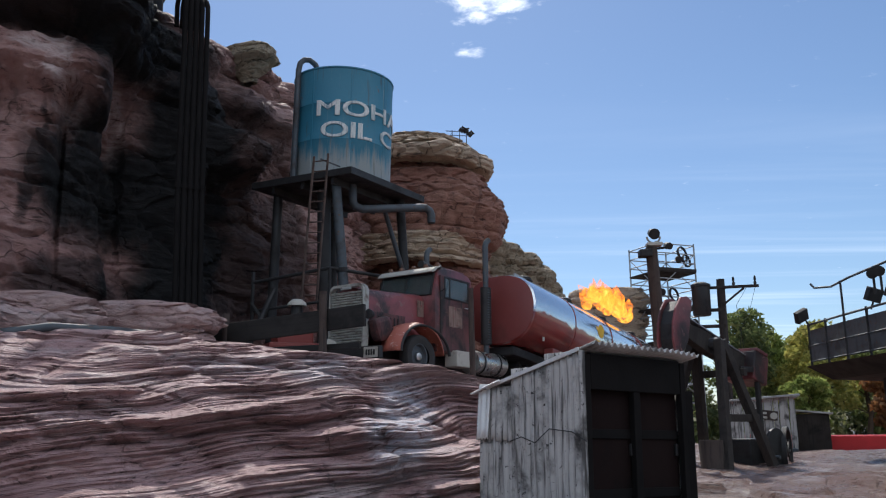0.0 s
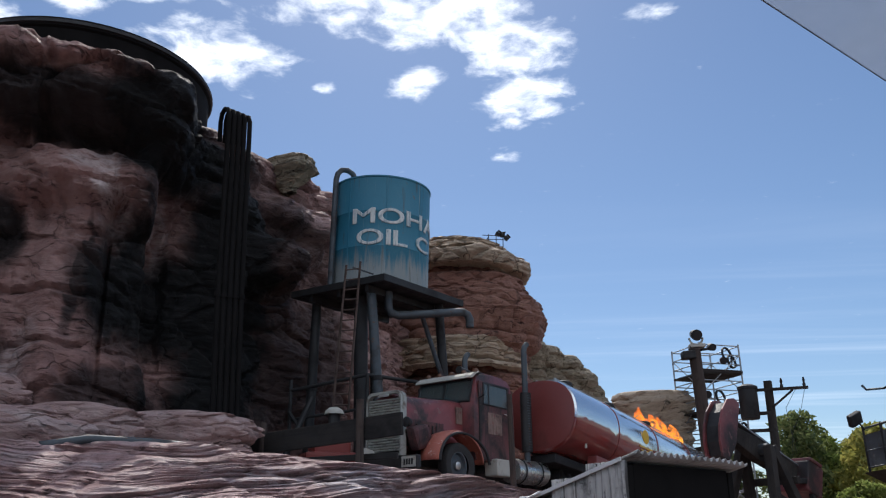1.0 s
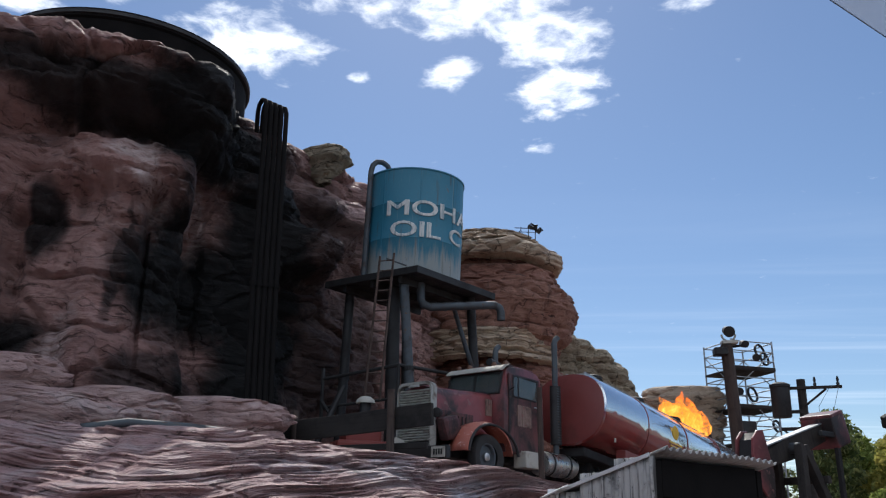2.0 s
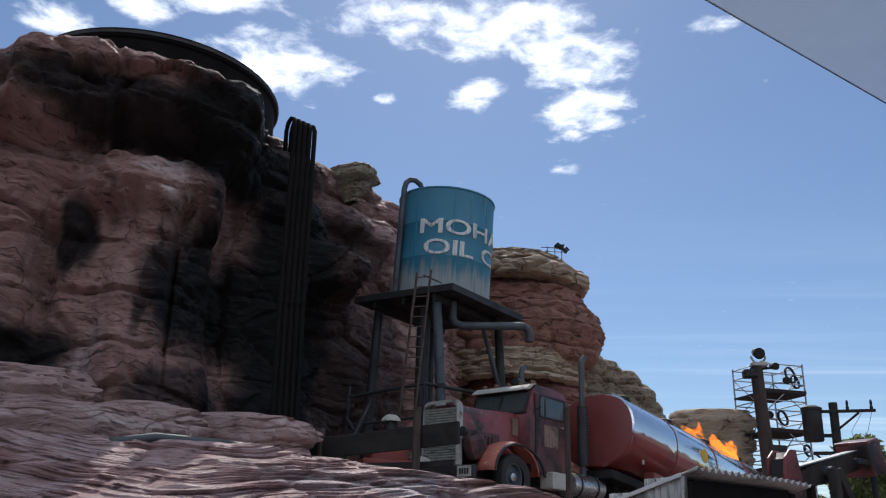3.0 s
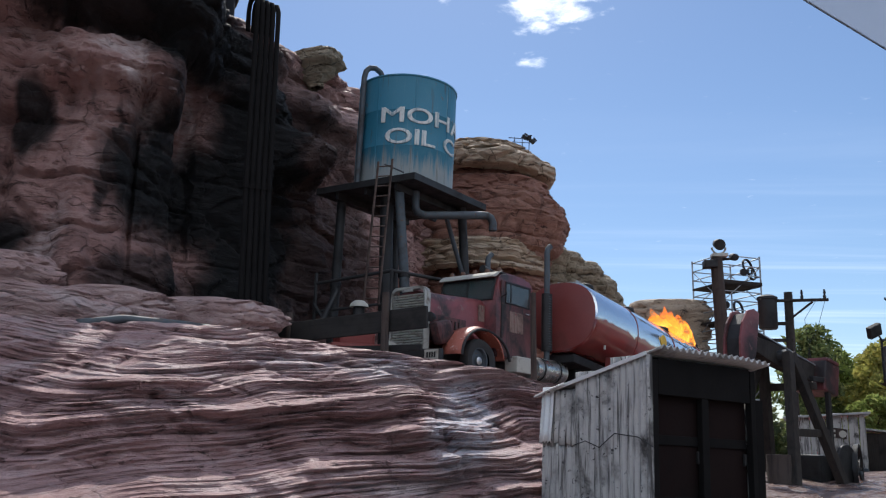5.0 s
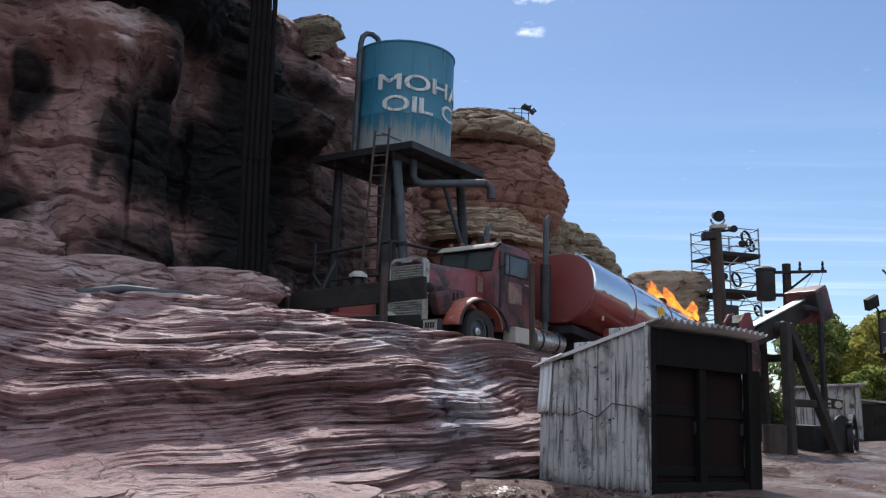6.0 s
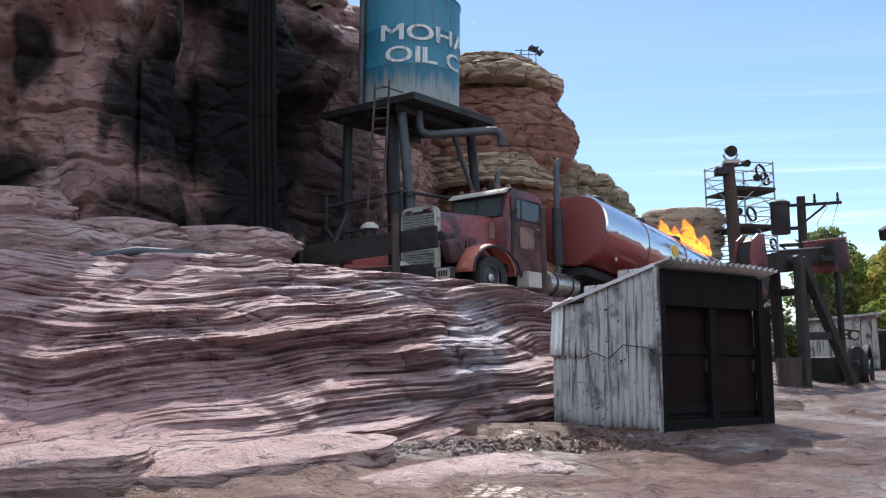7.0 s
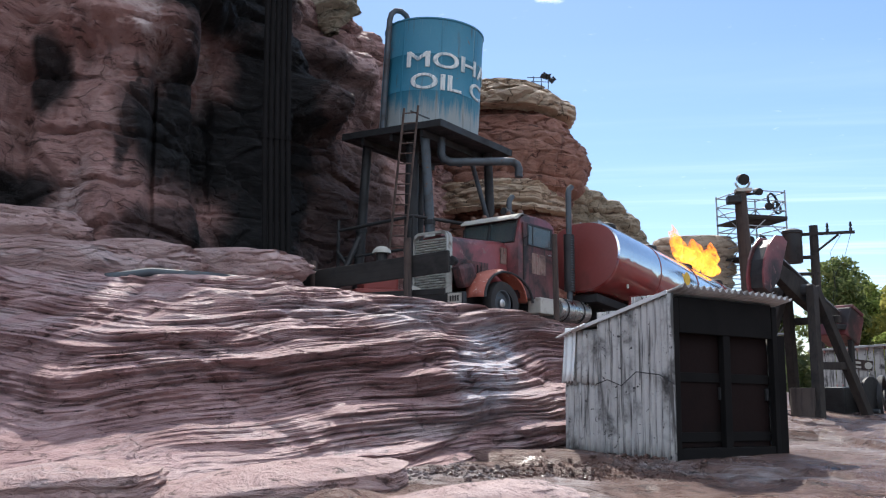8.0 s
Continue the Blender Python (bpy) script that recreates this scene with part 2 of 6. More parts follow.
WOOD_DARK = worn("tarred_wood", (0.03, 0.023, 0.019), (0.012, 0.01, 0.01), 0.6, 0.8, 0, 2.5, None, True)
WOOD_PLANK = worn("tarred_plank", (0.02, 0.018, 0.016), (0.01, 0.009, 0.009), 0.6, 0.8, 0, 2.5, None, "x", 0.6)
WOOD_POLE = worn("old_pole_wood", (0.06, 0.043, 0.036), (0.025, 0.018, 0.016), 0.5, 0.85, 0, 1.8, None, True)
WOOD_GREY = worn("silvered_boards", (0.5, 0.48, 0.46), (0.03, 0.027, 0.026), 0.6, 0.8, 0, 2.2, (0.04, 0.036, 0.036), True)
# roof tin in a lighter colour, so strips look lit despite the shade
TIN_BRIGHT = worn("lightened_tin", (0.78, 0.78, 0.77), (0.3, 0.27, 0.24), 0.3, 0.35, 0.3, 2.0)
TIN_ROOF = worn("corrugated_tin", (0.42, 0.41, 0.4), (0.09, 0.07, 0.06), 0.5, 0.45, 0.6, 1.6)
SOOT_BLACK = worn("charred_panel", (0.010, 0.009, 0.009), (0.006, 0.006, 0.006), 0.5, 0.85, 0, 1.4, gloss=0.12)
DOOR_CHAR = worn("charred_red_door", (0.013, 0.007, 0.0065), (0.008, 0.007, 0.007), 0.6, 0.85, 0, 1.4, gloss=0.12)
SCAFFOLD = worn("galvanised_tube", (0.36, 0.37, 0.38), (0.1, 0.09, 0.08), 0.4, 0.4, 0.7, 3)
PLATE_WHITE = worn("dirty_white", (0.46, 0.44, 0.39), (0.2, 0.16, 0.13), 0.4, 0.6, 0, 4)
FIRE_RED = worn("bright_red_panel", (0.62, 0.03, 0.035), (0.3, 0.02, 0.02), 0.15, 0.35, 0, 0.6)
YELLOW = worn("yellow_panel", (0.7, 0.42, 0.03), (0.4, 0.2, 0.02), 0.2, 0.45)
SCUFFED = worn("scuffed_bare_door", (0.26, 0.17, 0.14), (0.06, 0.035, 0.03), 0.6, 0.6, 0, 2.4, (0.2, 0.06, 0.06), True)
BARK = worn("bark", (0.1, 0.07, 0.05), (0.03, 0.02, 0.015), 0.5, 0.9, 0, 3)


def tank_paint():
    m, g, b, _ = material("faded_blue_tank_paint")
    co = g.add("ShaderNodeTexCoord").outputs["Object"]
    sep = g.add("ShaderNodeSeparateXYZ", Vector=co)
    run = g.noise(g.add("ShaderNodeMapping", Vector=co, Scale=(5, 5, 0.35)).outputs[0], 1.3, 5, 0.65, 0.3)
    big, fine = g.noise(co, 1.1, 5, 0.6, 0.4), g.noise(co, 16, 5, 0.65)
    col = g.mix(g.math("MULTIPLY", fine, 0.5), (0.03, 0.185, 0.275), (0.02, 0.12, 0.19))
    col = g.mix(g.remap(big, 0.5, 0.75, 0, 0.5), col, (0.10, 0.26, 0.33))
    low = g.remap(g.math("ADD", sep.outputs["Z"], g.math("MULTIPLY", g.math("SUBTRACT", run, 0.5), 2.4)), 1.0, 0.35)
    col = g.mix(g.math("MULTIPLY", low, 0.8), col, (0.33, 0.33, 0.31))
    col = g.mix(g.remap(run, 0.6, 0.74, 0, 0.55), col, (0.42, 0.40, 0.36))
    col = g.mix(g.remap(run, 0.42, 0.3, 0, 0.6), col, (0.06, 0.045, 0.035))
    rust = g.remap(g.noise(co, 5, 6, 0.7, 0.6), 0.62, 0.7, 0, 0.85)
    col = g.mix(rust, col, (0.15, 0.075, 0.04))
    g.put(b.inputs["Base Color"], col)
    b.inputs["Roughness"].default_value = 0.52
    bump(g, b, fine, 0.25, 0.01)
    return m


TANK_BLUE = tank_paint()
LETTER = worn("faded_white_lettering", (0.66, 0.68, 0.66), (0.16, 0.26, 0.31), 0.5, 0.6, 0, 3.0, (0.2, 0.3, 0.34), True)


def barrel_paint():
    """Gloss red below; above a ragged waterline, pale metal colour stands in for reflected sky."""
    m, g, b, _ = material("red_barrel_sky_sheen")
    co = g.add("ShaderNodeTexCoord").outputs["Object"]
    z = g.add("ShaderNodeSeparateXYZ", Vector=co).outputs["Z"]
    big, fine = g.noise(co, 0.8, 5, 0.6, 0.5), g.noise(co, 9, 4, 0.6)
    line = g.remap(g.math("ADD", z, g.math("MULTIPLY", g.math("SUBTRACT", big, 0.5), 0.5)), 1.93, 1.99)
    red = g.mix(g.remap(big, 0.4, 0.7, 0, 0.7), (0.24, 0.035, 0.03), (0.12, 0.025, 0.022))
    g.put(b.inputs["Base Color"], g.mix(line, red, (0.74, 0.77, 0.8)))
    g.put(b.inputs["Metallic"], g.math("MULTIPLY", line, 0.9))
    g.put(b.inputs["Roughness"], g.remap(fine, 0.3, 0.7, 0.1, 0.22))
    b.inputs["Coat Weight"].default_value = 0.6
    bump(g, b, g.noise(co, 1.6, 3, 0.5), 0.12, 0.05)
    return m


BARREL = barrel_paint()


def glass(name, tint, rough=0.05):
    m, g, b, _ = material(name)
    g.put(b.inputs["Base Color"], tint)
    b.inputs["Roughness"].default_value = rough
    b.inputs["Transmission Weight"].default_value = 0.6
    return m


GLASS = glass("dusty_dark_glass", (0.14, 0.17, 0.17), 0.1)


def sheet_plastic():
    m = bpy.data.materials.new("frosted_clear_plastic")
    m.use_nodes = True
    nt = m.node_tree
    nt.nodes.clear()
    g = Nodes(nt)
    co = g.add("ShaderNodeTexCoord").outputs["Object"]
    haze = g.noise(co, 2.0, 4, 0.6)
    clear = g.add("ShaderNodeBsdfTransparent", Color=(0.74, 0.78, 0.83, 1))
    milky = g.add("ShaderNodeBsdfTranslucent", Color=(0.43, 0.465, 0.52, 1))
    coat = g.add("ShaderNodeBsdfDiffuse", Color=(0.43, 0.465, 0.52, 1))
    both = g.add("ShaderNodeMixShader", Fac=0.35)
    nt.links.new(milky.outputs[0], both.inputs[1])
    nt.links.new(coat.outputs[0], both.inputs[2])
    mix = g.add("ShaderNodeMixShader", Fac=g.remap(haze, 0.3, 0.7, 0.34, 0.5))
    nt.links.new(clear.outputs[0], mix.inputs[1])
    nt.links.new(both.outputs[0], mix.inputs[2])
    g.add("ShaderNodeOutputMaterial", Surface=mix.outputs[0])
    return m


PLASTIC = sheet_plastic()


def leaves(name, a, b2, c):
    m, g, b, out = material(name)
    rnd = g.add("ShaderNodeNewGeometry").outputs["Random Per Island"]
    col = g.ramp(rnd, (0.0, a), (0.5, b2), (1.0, c))
    g.put(b.inputs["Base Color"], col)
    b.inputs["Roughness"].default_value = 0.6
    tr = g.add("ShaderNodeBsdfTranslucent", Color=col)
    mx = g.add("ShaderNodeMixShader", Fac=0.5)
    g.tree.links.new(b.outputs[0], mx.inputs[1])
    g.tree.links.new(tr.outputs[0], mx.inputs[2])
    g.tree.links.new(mx.outputs[0], out.inputs["Surface"])
    return m


LEAF_GREEN = leaves("summer_leaves", (0.15, 0.19, 0.05), (0.28, 0.34, 0.09), (0.46, 0.48, 0.16))
LEAF_PINE = leaves("pine_needles", (0.08, 0.11, 0.045), (0.16, 0.2, 0.07), (0.3, 0.31, 0.12))
LEAF_RUST = leaves("rusty_autumn_leaves", (0.16, 0.06, 0.02), (0.3, 0.12, 0.04), (0.36, 0.2, 0.08))
LEAF_GOLD = leaves("yellowing_leaves", (0.2, 0.21, 0.05), (0.36, 0.35, 0.09), (0.48, 0.42, 0.12))


def flame_material(name, core, edge, strength):
    m = bpy.data.materials.new(name)
    m.use_nodes = True
    nt = m.node_tree
    nt.nodes.clear()
    g = Nodes(nt)
    co = g.add("ShaderNodeTexCoord").outputs["Object"]
    n = g.noise(co, 2.6, 5, 0.6, 0.8)
    z = g.add("ShaderNodeSeparateXYZ", Vector=co).outputs["Z"]
    heat = g.math("SUBTRACT", n, g.math("MULTIPLY", z, 0.22))
    col = g.ramp(heat, (0.12, edge), (0.42, core), (0.64, (1.0, 0.52, 0.09)))
    em = g.add("ShaderNodeEmission", Color=col, Strength=strength)
    cl = g.add("ShaderNodeBsdfTransparent")
    mx = g.add("ShaderNodeMixShader", Fac=g.remap(g.math("SUBTRACT", g.noise(co, 3.4, 5, 0.65, 1.0), g.math("MULTIPLY", z, 0.10)), 0.34, 0.62))
    nt.links.new(cl.outputs[0], mx.inputs[1])
    nt.links.new(em.outputs[0], mx.inputs[2])
    g.add("ShaderNodeOutputMaterial", Surface=mx.outputs[0])
    return m


FLAME = flame_material("flame", (1.0, 0.30, 0.03), (0.9, 0.11, 0.02), 1.45)


# ---- mesh helpers ----
def mesh_of(name, bm, mat, smooth=False, sharp=40):
    me = bpy.data.meshes.new(name)
    bm.normal_update()
    bm.to_mesh(me)
    bm.free()
    me.materials.append(mat)
    if smooth:
        for p in me.polygons:
            p.use_smooth = True
        me.set_sharp_from_angle(angle=radians(sharp))
    return me


def part(name, bm, mat, parent=None, label="", m=None, smooth=False):
    """Links a bmesh as one mesh object under a thing or a part."""
    ob = new(name, mesh_of(name, bm, mat, smooth))
    ob.parent = parent
    if m is not None:
        ob.matrix_basis = m
    return tagged(ob, label)


def empty(name, m, label, category, group="", kind=""):
    ob = new(name)
    ob.empty_display_size = 0.2
    ob.matrix_basis = m
    return tagged(ob, label, category, group, kind)


def shared(name, mesh, parent, m):
    ob = new(name, mesh)
    ob.parent = parent
    ob.matrix_basis = m
    return ob


def box(sx, sy, sz, at=(0, 0, 0), bevel=0.0, turn=(0, 0, 0), bm=None):
    own = bmesh.new()
    bmesh.ops.create_cube(own, size=1)
    bmesh.ops.scale(own, vec=(sx, sy, sz), verts=own.verts)
    if bevel:
        bmesh.ops.bevel(own, geom=own.edges[:], offset=min(bevel, 0.45 * min(sx, sy, sz)), segments=2, affect="EDGES", profile=0.6)
    own.transform(pose(*at, *turn))
    return join(bm, own)


def join(bm, own):
    if bm is None:
        return own
    me = bpy.data.meshes.new("scratch")
    own.to_mesh(me)
    own.free()
    bm.from_mesh(me)
    bpy.data.meshes.remove(me)
    return bm


def tube(a, b, r, r2=None, n=10, bm=None, caps=True, lip=0.0):
    """A round bar from a to b."""
    a, b = Vector(a), Vector(b)
    own = bmesh.new()
    bmesh.ops.create_cone(own, cap_ends=caps, segments=n, radius1=r, radius2=r if r2 is None else r2, depth=(b - a).length)
    own.transform(Matrix.Translation((a + b) / 2) @ (b - a).to_track_quat("Z", "Y").to_matrix().to_4x4())
    return join(bm, own)


def bent(points, r, n=10, bm=None):
    """A tube swept along points, with capped ends."""
    own = bmesh.new()
    pts = [Vector(p) for p in points]
    rings = []
    side = None
    for i, p in enumerate(pts):
        d = (pts[min(i + 1, len(pts) - 1)] - pts[max(i - 1, 0)]).normalized()
        if side is None:
            side = d.orthogonal().normalized()
        side = (side - d * side.dot(d)).normalized()
        up = d.cross(side)
        rings.append([own.verts.new(p + r * (math.cos(k * math.tau / n) * side + math.sin(k * math.tau / n) * up)) for k in range(n)])
    for a, b in zip(rings, rings[1:]):
        for k in range(n):
            own.faces.new((a[k], a[(k + 1) % n], b[(k + 1) % n], b[k]))
    own.faces.new(rings[0][::-1])
    own.faces.new(rings[-1])
    return join(bm, own)


def arc(cx, cz, r, a0, a1, n, y=0.0):
    return [(cx + r * math.cos(radians(a0 + (a1 - a0) * i / n)), y, cz + r * math.sin(radians(a0 + (a1 - a0) * i / n))) for i in range(n + 1)]


def prism(outline, depth, bm=None, bevel=0.0):
    """Outline in x, z, drawn out along y (centred)."""
    own = bmesh.new()
    fr = [own.verts.new((x, -depth / 2, z)) for x, z in outline]
    bk = [own.verts.new((x, depth / 2, z)) for x, z in outline]
    own.faces.new(fr)
    own.faces.new(bk[::-1])
    n = len(fr)
    for i in range(n):
        own.faces.new((fr[(i + 1) % n], fr[i], bk[i], bk[(i + 1) % n]))
    bmesh.ops.recalc_face_normals(own, faces=own.faces[:])
    if bevel:
        bmesh.ops.bevel(own, geom=own.edges[:], offset=bevel, segments=2, affect="EDGES", profile=0.6)
    return join(bm, own)


def lathe(profile, n=32, bm=None):
    """Profile of (r, z) turned round z."""
    own = bmesh.new()
    rings = []
    for r, z in profile:
        rings.append([own.verts.new((max(r, 1e-4) * math.cos(k * math.tau / n), max(r, 1e-4) * math.sin(k * math.tau / n), z)) for k in range(n)])
    for a, b in zip(rings, rings[1:]):
        for k in range(n):
            own.faces.new((a[k], a[(k + 1) % n], b[(k + 1) % n], b[k]))
    bmesh.ops.remove_doubles(own, verts=own.verts[:], dist=3e-4)
    return join(bm, own)


def spline(keys, u):
    """Smooth value at u through rows (u, value...)."""
    if u <= keys[0][0]:
        return keys[0][1:]
    for a, b in zip(keys, keys[1:]):
        if u <= b[0]:
            k = (u - a[0]) / (b[0] - a[0])
            k = 0.5 * k + 0.5 * k * k * (3 - 2 * k)
            return tuple(p + (q - p) * k for p, q in zip(a[1:], b[1:]))
    return keys[-1][1:]


def grid_mesh(name, fn, nu, nv, mat, smooth=True, sharp=50):
    vs = [fn(i / nu, j / nv) for j in range(nv + 1) for i in range(nu + 1)]
    w = nu + 1
    fs = [(j * w + i, j * w + i + 1, (j + 1) * w + i + 1, (j + 1) * w + i) for j in range(nv) for i in range(nu)]
    me = bpy.data.meshes.new(name)
    me.from_pydata(vs, [], fs)
    me.materials.append(mat)
    for p in me.polygons:
        p.use_smooth = smooth
    if smooth:
        me.set_sharp_from_angle(angle=radians(sharp))
    return me


def strata(h, seed, size=0.5):
    """Ledge profile in -1..1: each layer stands out by its own amount, with a tight notch between layers."""
    k = h / size + 40
    i = math.floor(k)
    f = k - i
    a = noise.cell(Vector((i * 1.37, seed, 0)))
    b = noise.cell(Vector((i * 1.37 + 1.37, seed, 0)))
    face = a + (b - a) * max(0.0, (f - 0.78) / 0.22) ** 2
    notch = -0.55 * max(0.0, 1 - abs(f - 0.02) / 0.07) - 0.55 * max(0.0, 1 - abs(f - 1.02) / 0.07)
    return 0.8 * face - 0.4 + notch + 0.25 * math.sin(f * math.pi)


def rough_at(p, seed, big, mid):
    q = Vector((p[0] + seed * 7.1, p[1] - seed * 3.3, p[2]))
    return big * noise.noise(q * 0.33) + mid * noise.fractal(q * 1.1, 0.9, 2.1, 4) + 0.35 * mid * noise.noise(Vector((q.x * 5, q.y * 5, q.z * 9)))


def cracked(p, seed, size, depth):
    """Blocks split by joints."""
    d, _ = noise.voronoi(Vector((p[0] / size + seed, p[1] / size, p[2] / (size * 0.55))))
    return -depth * max(0.0, 1 - (d[1] - d[0]) / 0.13)


# ---- the rocks ----
# plan line of the cliff: u, x, y, top z
CLIFF = [(0.0, -24.0, 10.0, 8.2), (0.12, -17.0, 14.6, 9.8), (0.19, -14.2, 16.8, 11.6), (0.22, -13.2, 17.6, 12.2), (0.27, -11.6, 18.5, 12.75), (0.30, -10.9, 18.9, 12.7), (0.38, -9.0, 19.6, 12.45), (0.44, -7.9, 20.3, 12.4),
         (0.49, -7.0, 21.4, 12.6), (0.53, -6.5, 22.8, 12.7), (0.58, -6.2, 24.6, 12.75), (0.615, -5.8, 26.3, 13.1), (0.63, -5.5, 27.0, 13.2), (0.70, -4.3, 30.0, 12.6), (0.8, -2.4, 34.0, 9.6),
         (0.88, 1.2, 39.0, 7.8), (0.95, 6.0, 43.0, 7.0), (1.0, 7.6, 44.6, 6.2)]


def ease(v, a, b):
    k = max(0.0, min(1.0, (v - a) / (b - a)))
    return k * k * (3 - 2 * k)


def cliff_bulge(u, z):
    """The large forms of the face, out towards the canyon."""
    def hump(cu, cz, ru, rz, k):
        return k * math.exp(-((u - cu) / ru) ** 2 - ((z - cz) / rz) ** 2)

    def slab(u0, u1, z0, z1, k, du=0.02, dz=0.35):
        return k * ease(u, u0 - du, u0 + du) * ease(u, u1 + du, u1 - du) * ease(z, z0 - dz, z0 + dz) * ease(z, z1 + dz, z1 - dz)

    wob = 0.35 * noise.noise(Vector((u * 30, 1.0, z * 0.3))) + 0.14 * noise.noise(Vector((u * 90, 4.0, z)))
    lip = 11.15 - 0.9 * ((u - 0.325) / 0.11) ** 2 + wob
    # the brow: a thick overhanging band, split by a notch, above a deep arched hollow
    b = 1.75 * ease(u, 0.15, 0.24) * ease(u, 0.50, 0.42) * ease(z, lip - 0.05, lip + 0.9)
    b += 0.55 * ease(u, 0.17, 0.25) * ease(u, 0.47, 0.42) * ease(z, lip + 1.25, lip + 1.6)
    b -= hump(0.32, lip - 0.25, 0.09, 0.28, 0.55)
    # forehead below it, with a nose that breaks off above the sooty hollow
    b += slab(0.285, 0.425, 9.25 + wob, 10.75, 0.95, 0.014, 0.3) + slab(0.385, 0.43, 9.0 + wob, 10.4, 0.45, 0.012, 0.25)
    # broad pillar running down to a splayed foot, cracked from top to bottom
    b += slab(0.325, 0.372, 4.0, 9.6, 0.55, 0.012, 0.8) + slab(0.27, 0.35, 2.0, 7.4, 0.5, 0.02, 1.2) + hump(0.36, 3.6, 0.10, 2.4, 1.5)
    b += hump(0.23, 8.6, 0.035, 2.4, 1.0) + slab(0.20, 0.262, 5.6, 7.0, 0.7, 0.01, 0.25)
    b -= slab(0.372, 0.38, 4.6, 8.6, 0.35, 0.004, 0.5) + hump(0.262, 7.6, 0.010, 1.9, 0.8)
    # the hollow behind the pipes
    b -= hump(0.475, 7.4, 0.055, 4.2, 2.0)
    # blocky buttress beside the tank
    b += slab(0.555, 0.60, 8.6 + wob, 10.0, 1.0, 0.01, 0.25) + slab(0.585, 0.65, 10.9, 12.0 + wob, 0.8, 0.012, 0.2) + slab(0.60, 0.68, 4.8, 7.0, 0.7, 0.012, 0.4)
    b -= hump(0.57, 7.3, 0.02, 1.0, 0.8) + hump(0.64, 9.2, 0.03, 1.2, 0.8)
    return b


def cliff_point(u, v):
    x, y, top = spline(CLIFF, u)
    x2, y2, _ = spline(CLIFF, min(1.0, u + 0.02))
    x1, y1, _ = spline(CLIFF, max(0.0, u - 0.02))
    d = Vector((x2 - x1, y2 - y1, 0)).normalized()
    out = Vector((d.y, -d.x, 0))
    top += 0.35 * noise.noise(Vector((u * 26, 3, 0))) + 0.15 * noise.noise(Vector((u * 70, 8, 0)))
    if v <= 0.86:
        z = 0.6 + (top - 0.6) * v / 0.86
        back = 0.0
    else:
        k = (v - 0.86) / 0.14
        z, back = top + 0.5 * math.sin(min(1, k * 3) * 1.57), 5.0 * k ** 1.4
    p = Vector((x, y, z))
    lean = -0.03 * (z - 4)
    lz = z + 0.06 * x + 0.35 * noise.noise(p * 0.3)
    dis = cliff_bulge(u, z) + lean + rough_at(p, 1, 0.6, 0.17)
    if v <= 0.92:
        dis += 0.17 * strata(lz, 2.0, 1.25) + 0.04 * strata(lz + 0.2 * noise.noise(p * 0.8), 5.0, 0.37) + 0.02 * strata(lz, 8.0, 0.13) + cracked(p, 1, 2.6, 0.25) + cracked(p, 6, 0.9, 0.05)
    p += out * (dis - back)
    p.z += 0.12 * noise.noise(p * 0.9)
    return tuple(p)


def build_cliff():
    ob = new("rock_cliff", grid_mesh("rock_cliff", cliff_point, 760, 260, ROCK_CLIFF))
    tagged(ob, "tall red sandstone canyon cliff with black oil stains and painted overhang shade", "cliff", kind="structure")


def stack_rock(name, cx, cy, rings, seed, mat, nu=150, nv=90, squash=1.0, ledge=0.22, label="", category="rock", turn=0.0, kind="", lay=0.6, square=1.0, rugged=1.0):
    """A free-standing mass: rings of (z, radius), layered and split. It closes at the top."""
    lo, hi = rings[0][0], rings[-1][0]

    def fn(u, v):
        a = u * math.tau
        if v < 0.85:
            z = lo + (hi - lo) * v / 0.85
            r = spline(rings, z)[0]
            cap = 1.0
        else:
            z, r, cap = hi, rings[-1][1], 1 - (v - 0.85) / 0.15
        ca, sa = math.cos(a), math.sin(a)
        base = Vector((math.copysign(abs(ca) ** square, ca), math.copysign(abs(sa) ** square, sa) * squash, 0))
        q = Vector((base.x * r, base.y * r, z))
        dis = rough_at(q, seed, 0.13 * r * rugged, 0.055 * rugged * min(r, 2.0)) + ledge * strata(z + 0.22 * noise.noise(q * 0.3), seed, lay) + 0.4 * ledge * strata(z + 0.1 * noise.noise(q * 0.6), seed + 3, lay * 0.31) + cracked(q, seed, 0.3 * r + 0.4, 0.9 * ledge)
        q = base * max(0.02, (r + dis) * cap)
        q.z = z + (0.25 * ledge * noise.noise(Vector((q.x, q.y, seed))) + 0.10 * r * (1 - cap ** 2) if cap < 1 else 0.08 * noise.noise(q * 1.5))
        q = Matrix.Rotation(radians(turn), 3, "Z") @ q
        return (q.x, q.y, q.z)

    ob = new(name, grid_mesh(name, fn, nu, nv, mat))
    ob.location = (cx, cy, 0)
    return tagged(ob, label, category, kind=kind)


